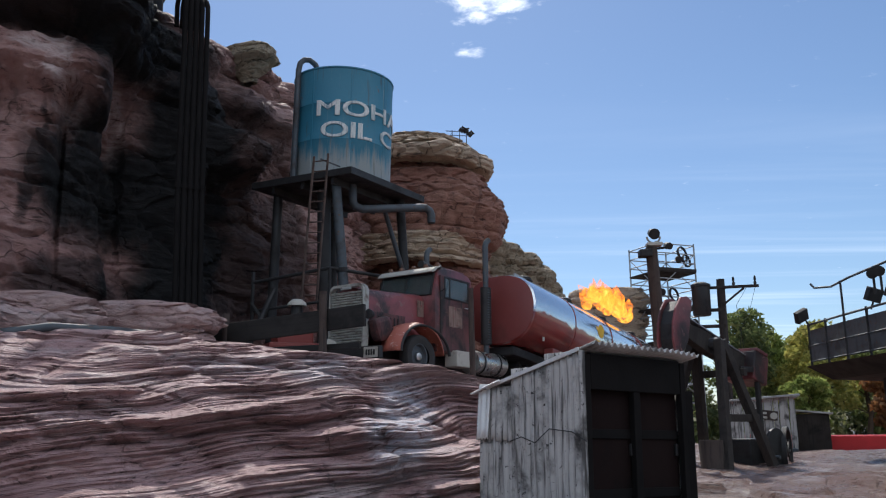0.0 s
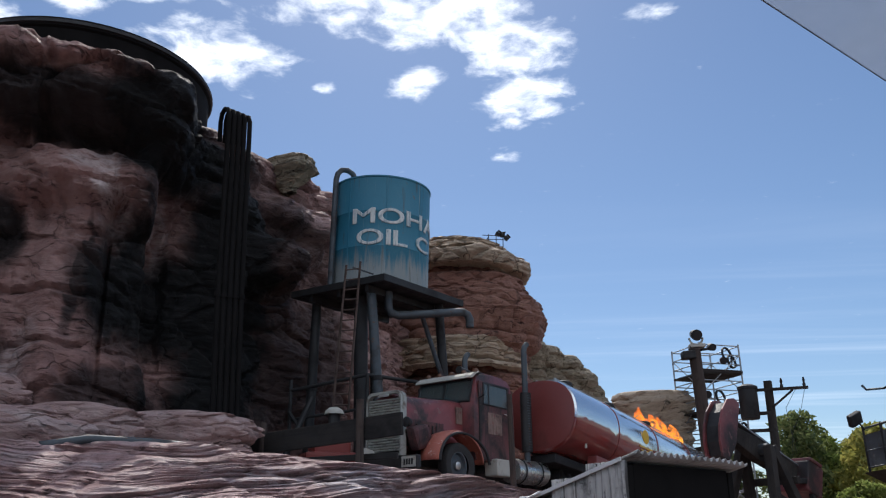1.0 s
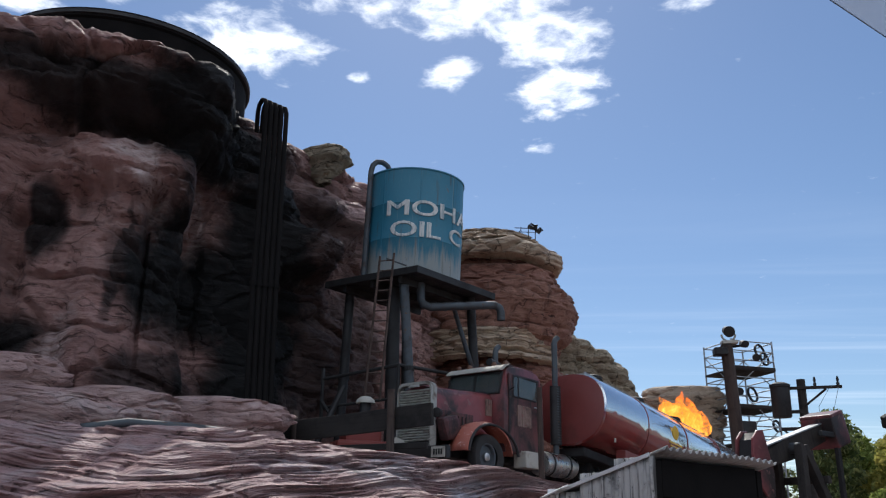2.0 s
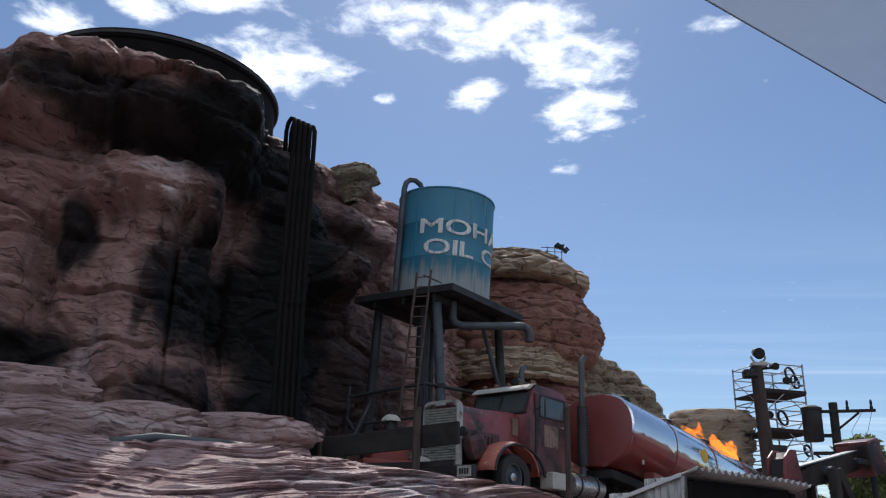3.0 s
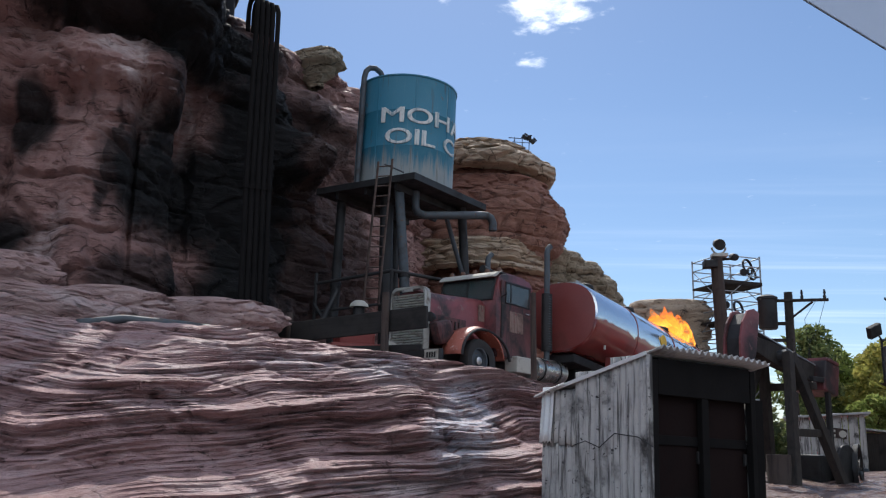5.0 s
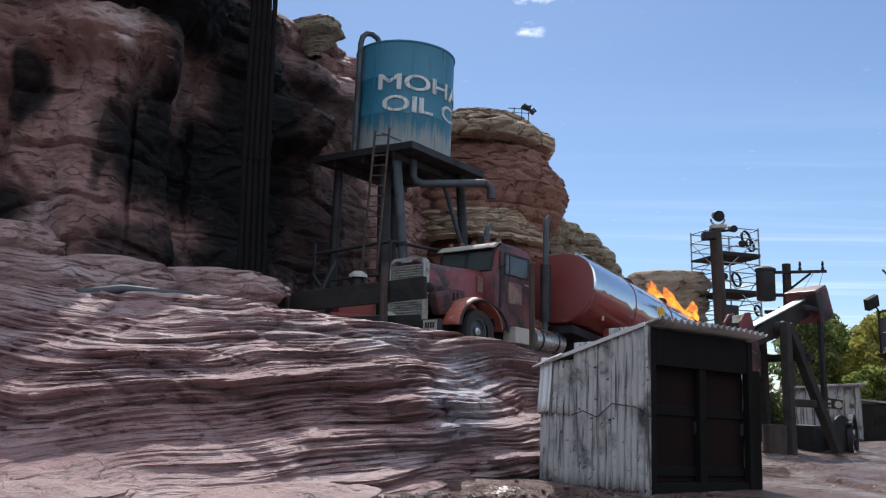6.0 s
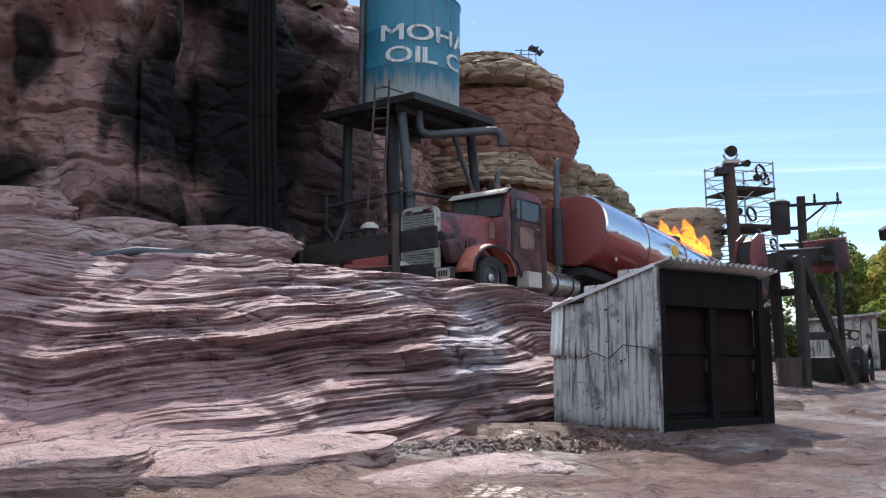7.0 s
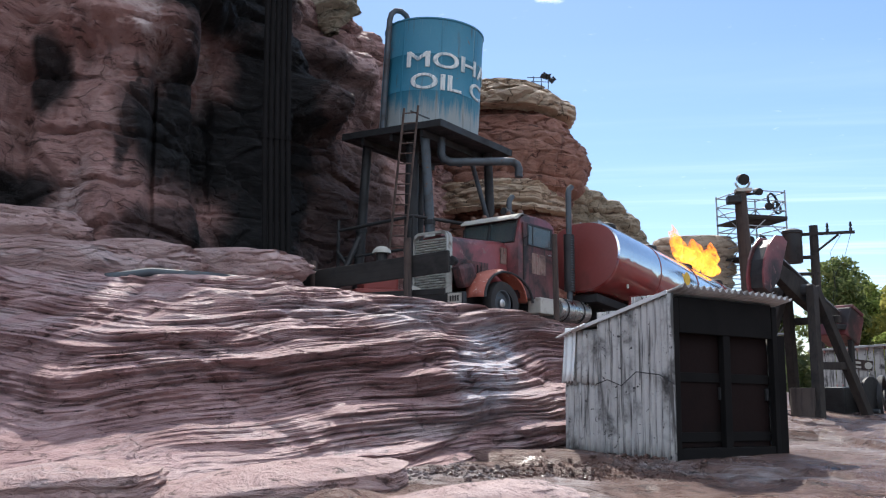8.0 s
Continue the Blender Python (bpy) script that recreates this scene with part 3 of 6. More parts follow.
def build_mesa():
    mesa = empty("mesa", pose(-0.15, 0, -0.05), "banded red sandstone mesa with a cream caprock and overhanging brow", "rock formation")
    def piece(name, x, y, rings, seed, mat, nu, nv, sq, ledge, lay, label):
        ob = stack_rock(name, x, y, rings, seed, mat, nu, nv, sq, ledge, label, "", lay=lay)
        ob.parent = mesa
    piece("mesa_body", -0.75, 36.6, [(0.5, 4.0), (6.5, 3.6), (7.9, 3.1), (8.7, 2.8), (8.9, 3.2), (9.6, 3.5), (10.3, 3.75), (10.9, 3.65), (11.15, 3.3), (11.7, 3.2), (11.9, 2.85), (12.3, 2.9)], 3.0, ROCK_MESA, 260, 210, 1.0, 0.14, 0.85, "dark red banded sandstone")
    piece("shelf", -1.15, 35.8, [(7.7, 3.0), (7.8, 3.3), (8.45, 3.4), (8.55, 3.2), (9.0, 3.15), (9.1, 2.4)], 8.0, ROCK_CAP, 230, 60, 0.9, 0.16, 0.42, "cream sandstone shelf")
    piece("caprock", -0.95, 36.6, [(12.0, 3.0), (12.15, 3.45), (12.85, 3.5), (12.95, 2.9), (13.5, 2.75), (13.7, 2.2)], 5.0, ROCK_CAP, 240, 70, 1.0, 0.24, 0.75, "cracked cream caprock")
    for i, (x, y, z, r) in enumerate(((2.3, 41.0, 10.5, 1.0), (3.2, 41.6, 10.3, 1.0), (4.25, 42.0, 9.85, 0.85), (5.0, 42.2, 9.25, 0.75), (5.6, 42.4, 8.45, 0.62), (6.0, 42.8, 7.7, 0.6))):
        stack_rock("rim_boulder", x, y, [(z - 3.2, r * 0.8), (z - 2.0, r * 1.15), (z - 1.3, r * 0.9), (z - 1.1, r * 1.05), (z - 0.55, r * 1.1), (z - 0.2, r * 0.85), (z - 0.05, r * 0.45)], 11.0 + i, ROCK_RIM, 70, 50, 1.0, 0.10, "rounded olive-tan boulder on the canyon rim", "rock")
    stack_rock("far_rock_block", 9.3, 47.5, [(2.0, 2.1), (7.0, 2.1), (8.2, 2.25), (8.7, 2.0)], 16.0, ROCK_CAP, 120, 60, 0.5, 0.22, "flat-topped tan rock block behind the tanker", "rock", square=0.6)
    stack_rock("crag", -6.15, 26.0, [(12.2, 0.3), (12.8, 0.7), (13.0, 0.95), (13.15, 0.9), (13.4, 0.85), (13.5, 0.55)], 21.0, ROCK_RIM, 90, 40, 0.7, 0.1, "pale jutting crag on the cliff edge", "rock", -20, square=0.6, rugged=1.6)
    for x, y, rings, seed, squash, turn, label in (
            (-6.75, 18.4, [(2.0, 1.7), (3.2, 1.95), (3.5, 1.8), (3.75, 1.95), (4.05, 1.7), (4.15, 1.2)], 23.0, 0.5, -8, "long pink layered boulder on the ledge"),
            (-8.3, 17.4, [(2.0, 1.6), (3.1, 1.75), (3.5, 1.5), (3.7, 1.65), (4.1, 1.4), (4.25, 0.9)], 24.0, 0.6, 8, "humped pink layered boulder on the ledge"),
            (-9.3, 16.2, [(2.0, 2.2), (3.0, 2.3), (3.4, 2.0), (3.6, 2.15), (3.9, 1.6), (4.0, 1.2)], 27.0, 0.55, 25, "broad pink layered boulder below the cliff"),
            (-10.6, 16.6, [(2.0, 1.8), (3.8, 1.9), (4.2, 1.6), (4.4, 1.7), (4.8, 1.2)], 28.0, 0.6, 32, "sooty layered boulder below the cliff"),
            (-13.2, 13.9, [(1.8, 2.4), (3.0, 2.5), (3.9, 2.2), (4.4, 1.8), (4.7, 1.2)], 29.0, 0.6, 40, "broad pink layered boulder below the cliff")):
        stack_rock("ledge_boulder", x, y, rings, seed, ROCK_LEDGE, 210, 110, squash, 0.14, label, "rock", turn, lay=0.47, square=0.55, rugged=2.3).location.z = -0.3


def build_floor_slabs():
    for x, y, r, top, seed, turn in ((-2.5, 8.5, 1.15, 0.10, 51.0, 24), (-0.5, 7.6, 1.0, 0.03, 52.0, 16), (-4.6, 7.9, 1.0, 0.14, 53.0, 12)):
        ob = stack_rock("floor_slab", x, y, [(-0.6, r), (top - 0.2, 1.05 * r), (top - 0.04, r), (top, 0.85 * r)], seed, ROCK_LEDGE, 170, 60, 0.5, 0.05, "low tilted slab of striped red sandstone in the floor", "rock", 0, lay=0.05, square=0.8, rugged=1.5)
        ob.matrix_basis = pose(x, y, 0, 2, -6, turn)
        tagged(ob, group="slabs in the floor")


# foot and crown of the slope: u, x, y, z foot, x, y, z crown
SLOPE = [(0.0, -15.0, 5.2, -0.2, -16.0, 9.0, 2.7), (0.28, -8.3, 7.2, -0.12, -9.0, 11.8, 2.75), (0.48, -4.9, 7.9, -0.22, -6.4, 13.3, 2.85), (0.64, -2.4, 9.4, -0.45, -4.0, 14.2, 2.78),
         (0.78, -0.1, 10.9, -0.4, -1.8, 14.9, 2.42), (0.84, 0.5, 12.2, -0.4, -0.4, 15.5, 2.3), (0.92, 1.3, 14.3, -0.2, 1.6, 16.4, 1.95), (1.0, 3.9, 16.3, -0.2, 4.0, 18.2, 1.5)]


def terrace(h, p, seed, size):
    """Steps: an upright or overhanging riser, then a tread that runs back; each step swells and dies out along its run."""
    k = h / size + 60
    i = math.floor(k)
    f = k - i
    a = noise.noise(Vector((p.x * 0.42 / size ** 0.5 + seed, p.y * 0.42 / size ** 0.5, i * 5.17)))
    amp = max(0.0, min(1.3, 0.55 + 1.1 * a))
    edge = 0.62 + 0.2 * noise.noise(Vector((p.x * 0.8, i * 3.1, seed)))
    saw = f / edge if f < edge else 1 - ease(f, edge, 1.0)
    return size * amp * (1.35 * saw - 0.3 * max(0.0, 1 - f / 0.1))


def slope_point(u, v):
    fx, fy, fz, cx, cy, cz = spline(SLOPE, u)
    k = min(1.0, v / 0.80)
    steep = 0.72 * (k ** 0.78) + 0.28 * (3 * k * k - 2 * k ** 3)
    shelf = 0.24 * k / 0.38 if k < 0.38 else 0.24 + 0.76 * ((k - 0.38) / 0.62) ** 0.8
    rise = shelf + (steep - shelf) * ease(u, 0.45, 0.72)
    x, y, z = fx + (cx - fx) * k, fy + (cy - fy) * k, fz + (cz - fz) * rise
    if v > 0.80:
        b = (v - 0.80) / 0.20
        x, y, z = cx - 0.3 * b, cy + 4.5 * b, cz - 0.75 * b
    p = Vector((x, y, z))
    q = p + 0.5 * Vector((noise.noise(p * 0.45), noise.noise(p * 0.45 + Vector((9, 0, 0))), 0))
    lay = z - 0.15 * (x + 4.0) * max(0.0, 1.35 - 0.38 * z) * ease(x, -9.0, -4.0) + 0.07 * y + 0.46 * noise.noise(q * 0.27) + 0.16 * noise.noise(q * 0.62) + 0.05 * noise.noise(q * 1.3)
    out = Vector((0.35, -0.92, 0.05))
    edge = min(1.0, v * 9) * (1.0 if v < 0.8 else max(0.25, 1 - (v - 0.8) * 6))
    edge *= 1 - 0.72 * ease(k, 0.46, 0.30) * ease(u, 0.72, 0.5)
    dis = 0.42 * terrace(lay, q, 3.0, 0.61) + 0.62 * terrace(lay + 0.06 * noise.noise(q * 0.7), q, 7.0, 0.23) + 1.0 * terrace(lay + 0.02 * noise.noise(q * 1.6), q, 9.0, 0.085) + 1.05 * terrace(lay + 0.008 * noise.noise(q * 3), q, 13.0, 0.034)
    dis += 0.85 * noise.noise(q * 0.4) + 0.10 * noise.fractal(q * 1.1, 1.0, 2.0, 3) + cracked(q, 4, 2.6, 0.2) + cracked(q, 9, 1.1, 0.07) - 0.35
    p += out * dis * edge
    return tuple(p)


def build_slope():
    ob = new("rock_slope", grid_mesh("rock_slope", slope_point, 640, 460, ROCK_SLOPE, sharp=34))
    tagged(ob, "layered pinkish red sandstone slope with bleached streaks", "rock slope", kind="structure")


def ground_height(x, y):
    if abs(x) > 60 or y > 70 or y < -40:
        return -0.35
    p = Vector((x, y, 0))
    fade = max(0.0, 1 - max(abs(x) / 40, abs(y - 12) / 34))
    h = 0.035 * (y - 11.6) + 0.26 * noise.noise(p * 0.22) + 0.10 * noise.noise(p * 0.8) + 0.03 * x * noise.noise(p * 0.1)
    k = h / 0.085
    n = math.floor(k)
    f = min(1.0, (k - n) * 5)
    z = fade * (0.085 * (n + f * f * (3 - 2 * f)) + 0.02 * strata(h * 2, 6.0, 0.05) + 0.05 * noise.fractal(p * 1.3, 1.0, 2.0, 4) + 0.012 * noise.noise(p * 9)) - 0.04
    if 1.0 < x < 5.0 and 10.0 < y < 14.5:
        z = min(z, 0.03)
    z += 0.28 * math.exp(-((x - 8.6) / 2.6) ** 2 - ((y - 16.2) / 1.6) ** 2)
    if y < 5:
        z -= 0.35 * min(3.0, 5 - y)
    if y > 16:
        z += 0.09 * min(10, y - 16) * max(0.0, min(1.0, (9 - x) / 4))
    return z


def build_ground():
    def axis(lo, hi, step, far):
        near = [lo + (hi - lo) * i / round((hi - lo) / step) for i in range(round((hi - lo) / step) + 1)]
        a, s, out = lo, step, []
        while a > -far:
            s *= 1.35
            a -= s
            out.append(a)
        near = out[::-1] + near
        a, s = hi, step
        while a < far:
            s *= 1.35
            a += s
            near.append(a)
        return near
    xs, ys = axis(-9.0, 13.0, 0.065, 2200), axis(5.5, 17.0, 0.06, 2200)
    vs = [(x, y, ground_height(x, y)) for y in ys for x in xs]
    w = len(xs)
    fs = [(j * w + i, j * w + i + 1, (j + 1) * w + i + 1, (j + 1) * w + i) for j in range(len(ys) - 1) for i in range(w - 1)]
    me = bpy.data.meshes.new("ground")
    me.from_pydata(vs, [], fs)
    me.materials.append(ROCK_FLOOR)
    for p in me.polygons:
        p.use_smooth = True
    tagged(new("ground", me), "damp brown rock floor with shallow layered slabs", "ground", kind="structure")


build_cliff()
build_mesa()
build_floor_slabs()
build_slope()
build_ground()

# ---- shed in the foreground ----
def wavy(w, h, pitch, depth, mat, name, parent, m, ragged=0.0, seed=1, thick=0.004, rows=5, label=""):
    """A corrugated sheet in x (width) and z (height); ribs upright."""
    n = max(8, int(w / pitch * 8))
    own = bmesh.new()
    rnd = random.Random(seed)
    lows = [ragged * (rnd.random() - 0.3) for _ in range(n + 1)]
    grid = []
    for j in range(rows + 1):
        line = []
        for i in range(n + 1):
            x, k = w * i / n, j / rows
            y = depth * math.sin(x / pitch * math.tau) + 0.012 * noise.noise(Vector((x * 2.2, k * 3, seed)))
            line.append(own.verts.new((x, y, h * k + (lows[i] * (1 - k) if j < 2 else 0))))
        grid.append(line)
    for a, b in zip(grid, grid[1:]):
        for i in range(n):
            own.faces.new((a[i], a[i + 1], b[i + 1], b[i]))
    ob = part(name, own, mat, parent, label, m, smooth=True)
    so = ob.modifiers.new("thickness", "SOLIDIFY")
    so.thickness = thick
    return ob


def build_shed():
    s = empty("corrugated_shed", pose(1.80, 10.92, 0.0, 0, 1.4, 36.5), "weathered grey corrugated tin shed with charred black doors", "shed")
    W, D, HF, HB = 1.98, 2.1, 2.1, 1.64
    # boarding of the side towards the slope: sheets in two courses, one loose strip
    side = pose(0, D, 0, 0, 0, -90)
    for i in range(3):
        top = HF - (HF - HB) * (1 - (i + 0.5) / 3)
        if i == 0:
            wavy(D / 3 + 0.03, 1.02, 0.115, 0.017, WOOD_GREY, "wall_sheet", s, side @ pose(0, 0, 0.02), 0.05, 3)
            wavy(D / 3 + 0.03, top - 0.95, 0.115, 0.017, WOOD_GREY, "wall_sheet", s, side @ pose(-0.01, -0.03, 0.94, -1.5, 0, 0), 0.07, 13)
        else:
            wavy(D / 3 + 0.03, top + 0.05, 0.115, 0.017, WOOD_GREY, "wall_sheet", s, side @ pose(i * D / 3, -0.012 * i, 0.02, 0, 0, 0), 0.04, 3 + i, rows=9)
    part("seam_wire", bent([(0.0, 0.0, 0.0), (0.25, -0.02, 0.06), (0.5, 0.0, -0.02), (0.8, -0.02, 0.16), (1.2, -0.01, 0.12), (1.45, 0.0, 0.0)], 0.007, 5), BLACK_STEEL, s, "", side @ pose(0.72, -0.055, 0.95))
    wavy(0.26, 0.78, 0.13, 0.02, TIN_BRIGHT, "loose_sheet", s, side @ pose(0.0, -0.075, 0.98, -3, 2.0, 0), 0.05, 31, label="bright loose strip of tin")
    # back and far walls
    wavy(W, HB, 0.115, 0.017, WOOD_GREY, "back_wall", s, pose(0, D, 0), 0.0, 41)
    wavy(D, HB, 0.115, 0.017, WOOD_GREY, "far_wall", s, pose(W, 0, 0, 0, 0, 90), 0.0, 43)
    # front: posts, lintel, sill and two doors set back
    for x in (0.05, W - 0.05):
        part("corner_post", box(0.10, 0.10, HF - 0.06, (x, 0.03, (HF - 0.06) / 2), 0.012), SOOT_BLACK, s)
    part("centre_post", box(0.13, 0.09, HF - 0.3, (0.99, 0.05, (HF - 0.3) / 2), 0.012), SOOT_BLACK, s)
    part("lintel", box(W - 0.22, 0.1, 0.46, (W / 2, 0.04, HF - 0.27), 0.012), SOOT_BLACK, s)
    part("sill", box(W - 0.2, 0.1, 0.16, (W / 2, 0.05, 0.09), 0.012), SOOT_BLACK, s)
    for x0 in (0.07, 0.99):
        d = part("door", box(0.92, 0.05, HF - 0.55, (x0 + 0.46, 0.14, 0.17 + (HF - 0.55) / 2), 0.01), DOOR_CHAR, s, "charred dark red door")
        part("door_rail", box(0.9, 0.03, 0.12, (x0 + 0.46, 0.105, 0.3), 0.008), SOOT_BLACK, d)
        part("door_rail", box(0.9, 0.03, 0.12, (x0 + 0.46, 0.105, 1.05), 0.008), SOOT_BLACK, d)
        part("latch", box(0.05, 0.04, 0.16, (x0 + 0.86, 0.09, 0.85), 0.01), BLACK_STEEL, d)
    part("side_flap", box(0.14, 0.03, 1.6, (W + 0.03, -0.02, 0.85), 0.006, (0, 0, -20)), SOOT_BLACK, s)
    # roof: ribs run from front to back, scalloped edge to the front
    slope = math.degrees(math.atan2(HF - HB, D))
    n, m2 = 150, 4
    own = bmesh.new()
    rows = []
    for j in range(m2 + 1):
        line = []
        for i in range(n + 1):
            x, y = -0.05 + (W + 0.15) * i / n, -0.2 + (D + 0.31) * j / m2
            z = HF + 0.03 - (HF - HB) * (y / D) + 0.03 * math.sin(x / 0.115 * math.tau) + 0.015 * noise.noise(Vector((x * 1.4, y * 1.4, 2)))
            line.append(own.verts.new((x, y, z - (0.05 * ((x - 1.6) / 0.9) if x > 1.6 else 0))))
        rows.append(line)
    for a, b in zip(rows, rows[1:]):
        for i in range(n):
            own.faces.new((a[i], a[i + 1], b[i + 1], b[i]))
    roof = part("roof", own, TIN_ROOF, s, "corrugated tin roof", smooth=True)
    roof.modifiers.new("thickness", "SOLIDIFY").thickness = 0.006
    part("ridge_flashing", box(0.02, 1.9, 0.05, (-0.062, 0.95, HF + 0.01 - (HF - HB) * 0.95 / D), 0.004, (-slope, 0, 0)), TIN_BRIGHT, s)
    part("torn_flashing", box(0.12, 0.62, 0.02, (-0.11, 1.86, HB + 0.065), 0.004, (-slope - 1, -25, 0)), TIN_BRIGHT, s, "bright torn tin flashing")


# ---- tanker lorry ----
def wheel(parent, x, y, r, w, name="wheel"):
    hub = part(name, lathe([(0.0, -w * 0.2), (r * 0.55, -w * 0.2), (r * 0.58, -w * 0.4), (r * 0.62, -w * 0.42), (r * 0.62, w * 0.42), (r * 0.55, w * 0.40), (r * 0.50, w * 0.12),
                           (r * 0.24, w * 0.16), (r * 0.2, w * 0.34), (0.0, w * 0.36)], 28), GREY_STEEL, parent, "", pose(x, y, r, -90 if y > 0 else 90, 0, 0), True)
    part("tyre", lathe([(r * 0.6, -w * 0.42), (r * 0.8, -w * 0.5), (r * 0.95, -w * 0.46), (r, -w * 0.34), (r, w * 0.34), (r * 0.95, w * 0.46), (r * 0.8, w * 0.5), (r * 0.6, w * 0.42)], 36),
         RUBBER, hub, "", None, True)
    part("hub_cap", lathe([(0.0, w * 0.42), (r * 0.14, w * 0.40), (r * 0.2, w * 0.3), (r * 0.2, w * 0.2)], 16), CHROME, hub, "", None, True)
    return hub


def arch(r, w, a0, a1, t=0.03, n=18, flare=0.0, squash=1.0):
    """A curved mudguard over a wheel: an arc in x, z, w wide."""
    own = bmesh.new()
    rows = []
    for i in range(n + 1):
        a = radians(a0 + (a1 - a0) * i / n)
        row = []
        for k, (yy, dr) in enumerate(((-w / 2, 0.0), (-w / 6, 0.03), (w / 4, 0.03), (w * 0.44, -0.01), (w / 2, -0.09))):
            row.append(own.verts.new(((r + dr + flare * i / n) * math.cos(a), yy, (r + dr) * squash * math.sin(a))))
        rows.append(row)
    for a, b in zip(rows, rows[1:]):
        for k in range(4):
            own.faces.new((a[k], a[k + 1], b[k + 1], b[k]))
    return own


LONG = 1.29       # length of hood and cab against their first drawing


def build_truck():
    # x forwards, y to its left, z up, origin on the road below the grille
    t = empty("tractor_unit", pose(-2.2, 20.5, 2.38, 0, -1.0, 236), "old weathered red long-nosed lorry cab with orange mudguards", "lorry")
    part("chassis", box(6.6, 0.8, 0.22, (-3.2, 0, 0.62), 0.03), BLACK_STEEL, t)
    # hood: narrows upwards and drops forwards
    own = bmesh.new()
    secs = ((0.0, 0.46, 2.12, 0.95), (-0.7, 0.52, 2.17, 0.9), (-1.75, 0.62, 2.28, 0.9))
    rows = []
    for x, hw, top, bot in secs:
        prof = ((hw, bot), (hw, top - 0.34), (hw * 0.96, top - 0.16), (hw * 0.8, top - 0.04), (hw * 0.4, top + 0.02), (0, top + 0.035))
        prof = prof + tuple((-a, b) for a, b in prof[-2::-1])
        rows.append([own.verts.new((x, a, b)) for a, b in prof])
    for a, b in zip(rows, rows[1:]):
        for i in range(len(a) - 1):
            own.faces.new((a[i], b[i], b[i + 1], a[i + 1]))
    own.faces.new(rows[0])
    own.faces.new(rows[-1][::-1])
    bmesh.ops.recalc_face_normals(own, faces=own.faces[:])
    hood = part("hood", own, PAINT_RED, t, "faded scuffed red hood", smooth=True)
    part("hood_hinge", box(1.7, 0.05, 0.04, (-0.85, 0, 2.235), 0.01, (0, 3.6, 0)), PAINT_RED, hood)
    part("hood_side_vent", box(0.2, 0.02, 0.42, (-1.6, 0.617, 1.85), 0.008, (0, 0, -4)), SCUFFED, hood, "scraped vent panel")
    for sy in (1, -1):
        skirt = part("hood_skirt", box(1.0, 0.02, 0.5, (-0.62, 0.545 * sy, 1.33), 0.006, (0, 0, -4.5 * sy)), SCORCHED, hood, "scorched lower hood panel")
        for k in range(6):
            part("skirt_louvre", box(0.03, 0.03, 0.26, (-0.35 - 0.11 * k, (0.545 + 0.008 * k) * sy, 1.36), 0.006, (0, 0, -4.5 * sy)), SCORCHED, skirt)
    # grille shell with louvres
    own = bmesh.new()
    outline = [(-0.54, 0.7), (-0.54, 2.06), (-0.5, 2.16), (-0.4, 2.22), (0.4, 2.22), (0.5, 2.16), (0.54, 2.06), (0.54, 0.7)]
    inner = [(x * 0.93, 0.74 + (z - 0.7) * 0.93) for x, z in outline]
    for xx in (0.16,):
        fo = [own.verts.new((xx, y, z)) for y, z in outline]
        fi = [own.verts.new((xx, y, z)) for y, z in inner]
        bo = [own.verts.new((-0.04, y, z)) for y, z in outline]
        bi = [own.verts.new((0.03, y, z)) for y, z in inner]
        n = len(fo)
        for i in range(n):
            j = (i + 1) % n
            own.faces.new((fo[i], fo[j], fi[j], fi[i]))
            own.faces.new((fo[j], fo[i], bo[i], bo[j]))
            own.faces.new((fi[i], fi[j], bi[j], bi[i]))
    bmesh.ops.recalc_face_normals(own, faces=own.faces[:])
    shell = part("grille_shell", own, GRILLE, t, "weathered aluminium radiator shell", smooth=True)
    part("radiator_core", box(0.03, 0.94, 1.26, (0.045, 0, 1.36), 0.0), BLACK_STEEL, shell)
    slat = mesh_of("louvre", box(0.06, 0.98, 0.035, (0, 0, 0), 0.008, (0, 35, 0)), GRILLE)
    for i in range(20):
        shared("louvre", slat, shell, pose(0.11, 0, 0.84 + i * 0.062))
    part("badge", box(0.02, 0.34, 0.06, (0.17, 0, 2.12), 0.01), CHROME, shell)
    # bumper, number plate as a blank with bars
    part("bumper", box(0.16, 2.5, 0.30, (0.36, 0, 0.5), 0.03), BLACK_STEEL, t, "black painted steel bumper")
    plate = part("number_plate", box(0.02, 0.40, 0.24, (0.452, 1.02, 0.5), 0.006), PLATE_WHITE, t, "dirty white plate with dark bars")
    for k in range(4):
        part("plate_bar", box(0.006, 0.05, 0.13, (0.465, 0.91 + 0.072 * k, 0.5), 0.0), BLACK_STEEL, plate)
    # cab
    own = bmesh.new()
    pr = [(-1.72, 0.75), (-1.72, 2.22), (-1.86, 2.86), (-2.0, 2.98), (-2.5, 3.03), (-3.0, 2.98), (-3.14, 2.85), (-3.2, 2.3), (-3.2, 0.75)]
    prism(pr, 1.96, own, 0.05)
    for v in own.verts:
        if v.co.z > 2.2:
            v.co.y *= 1 - 0.09 * (v.co.z - 2.2)
    cab = part("cab", own, PAINT_RED, t, "dull red steel cab", smooth=True)
    part("roof_panel", box(1.0, 1.6, 0.05, (-2.5, 0, 3.04), 0.02), PAINT_RED, cab)
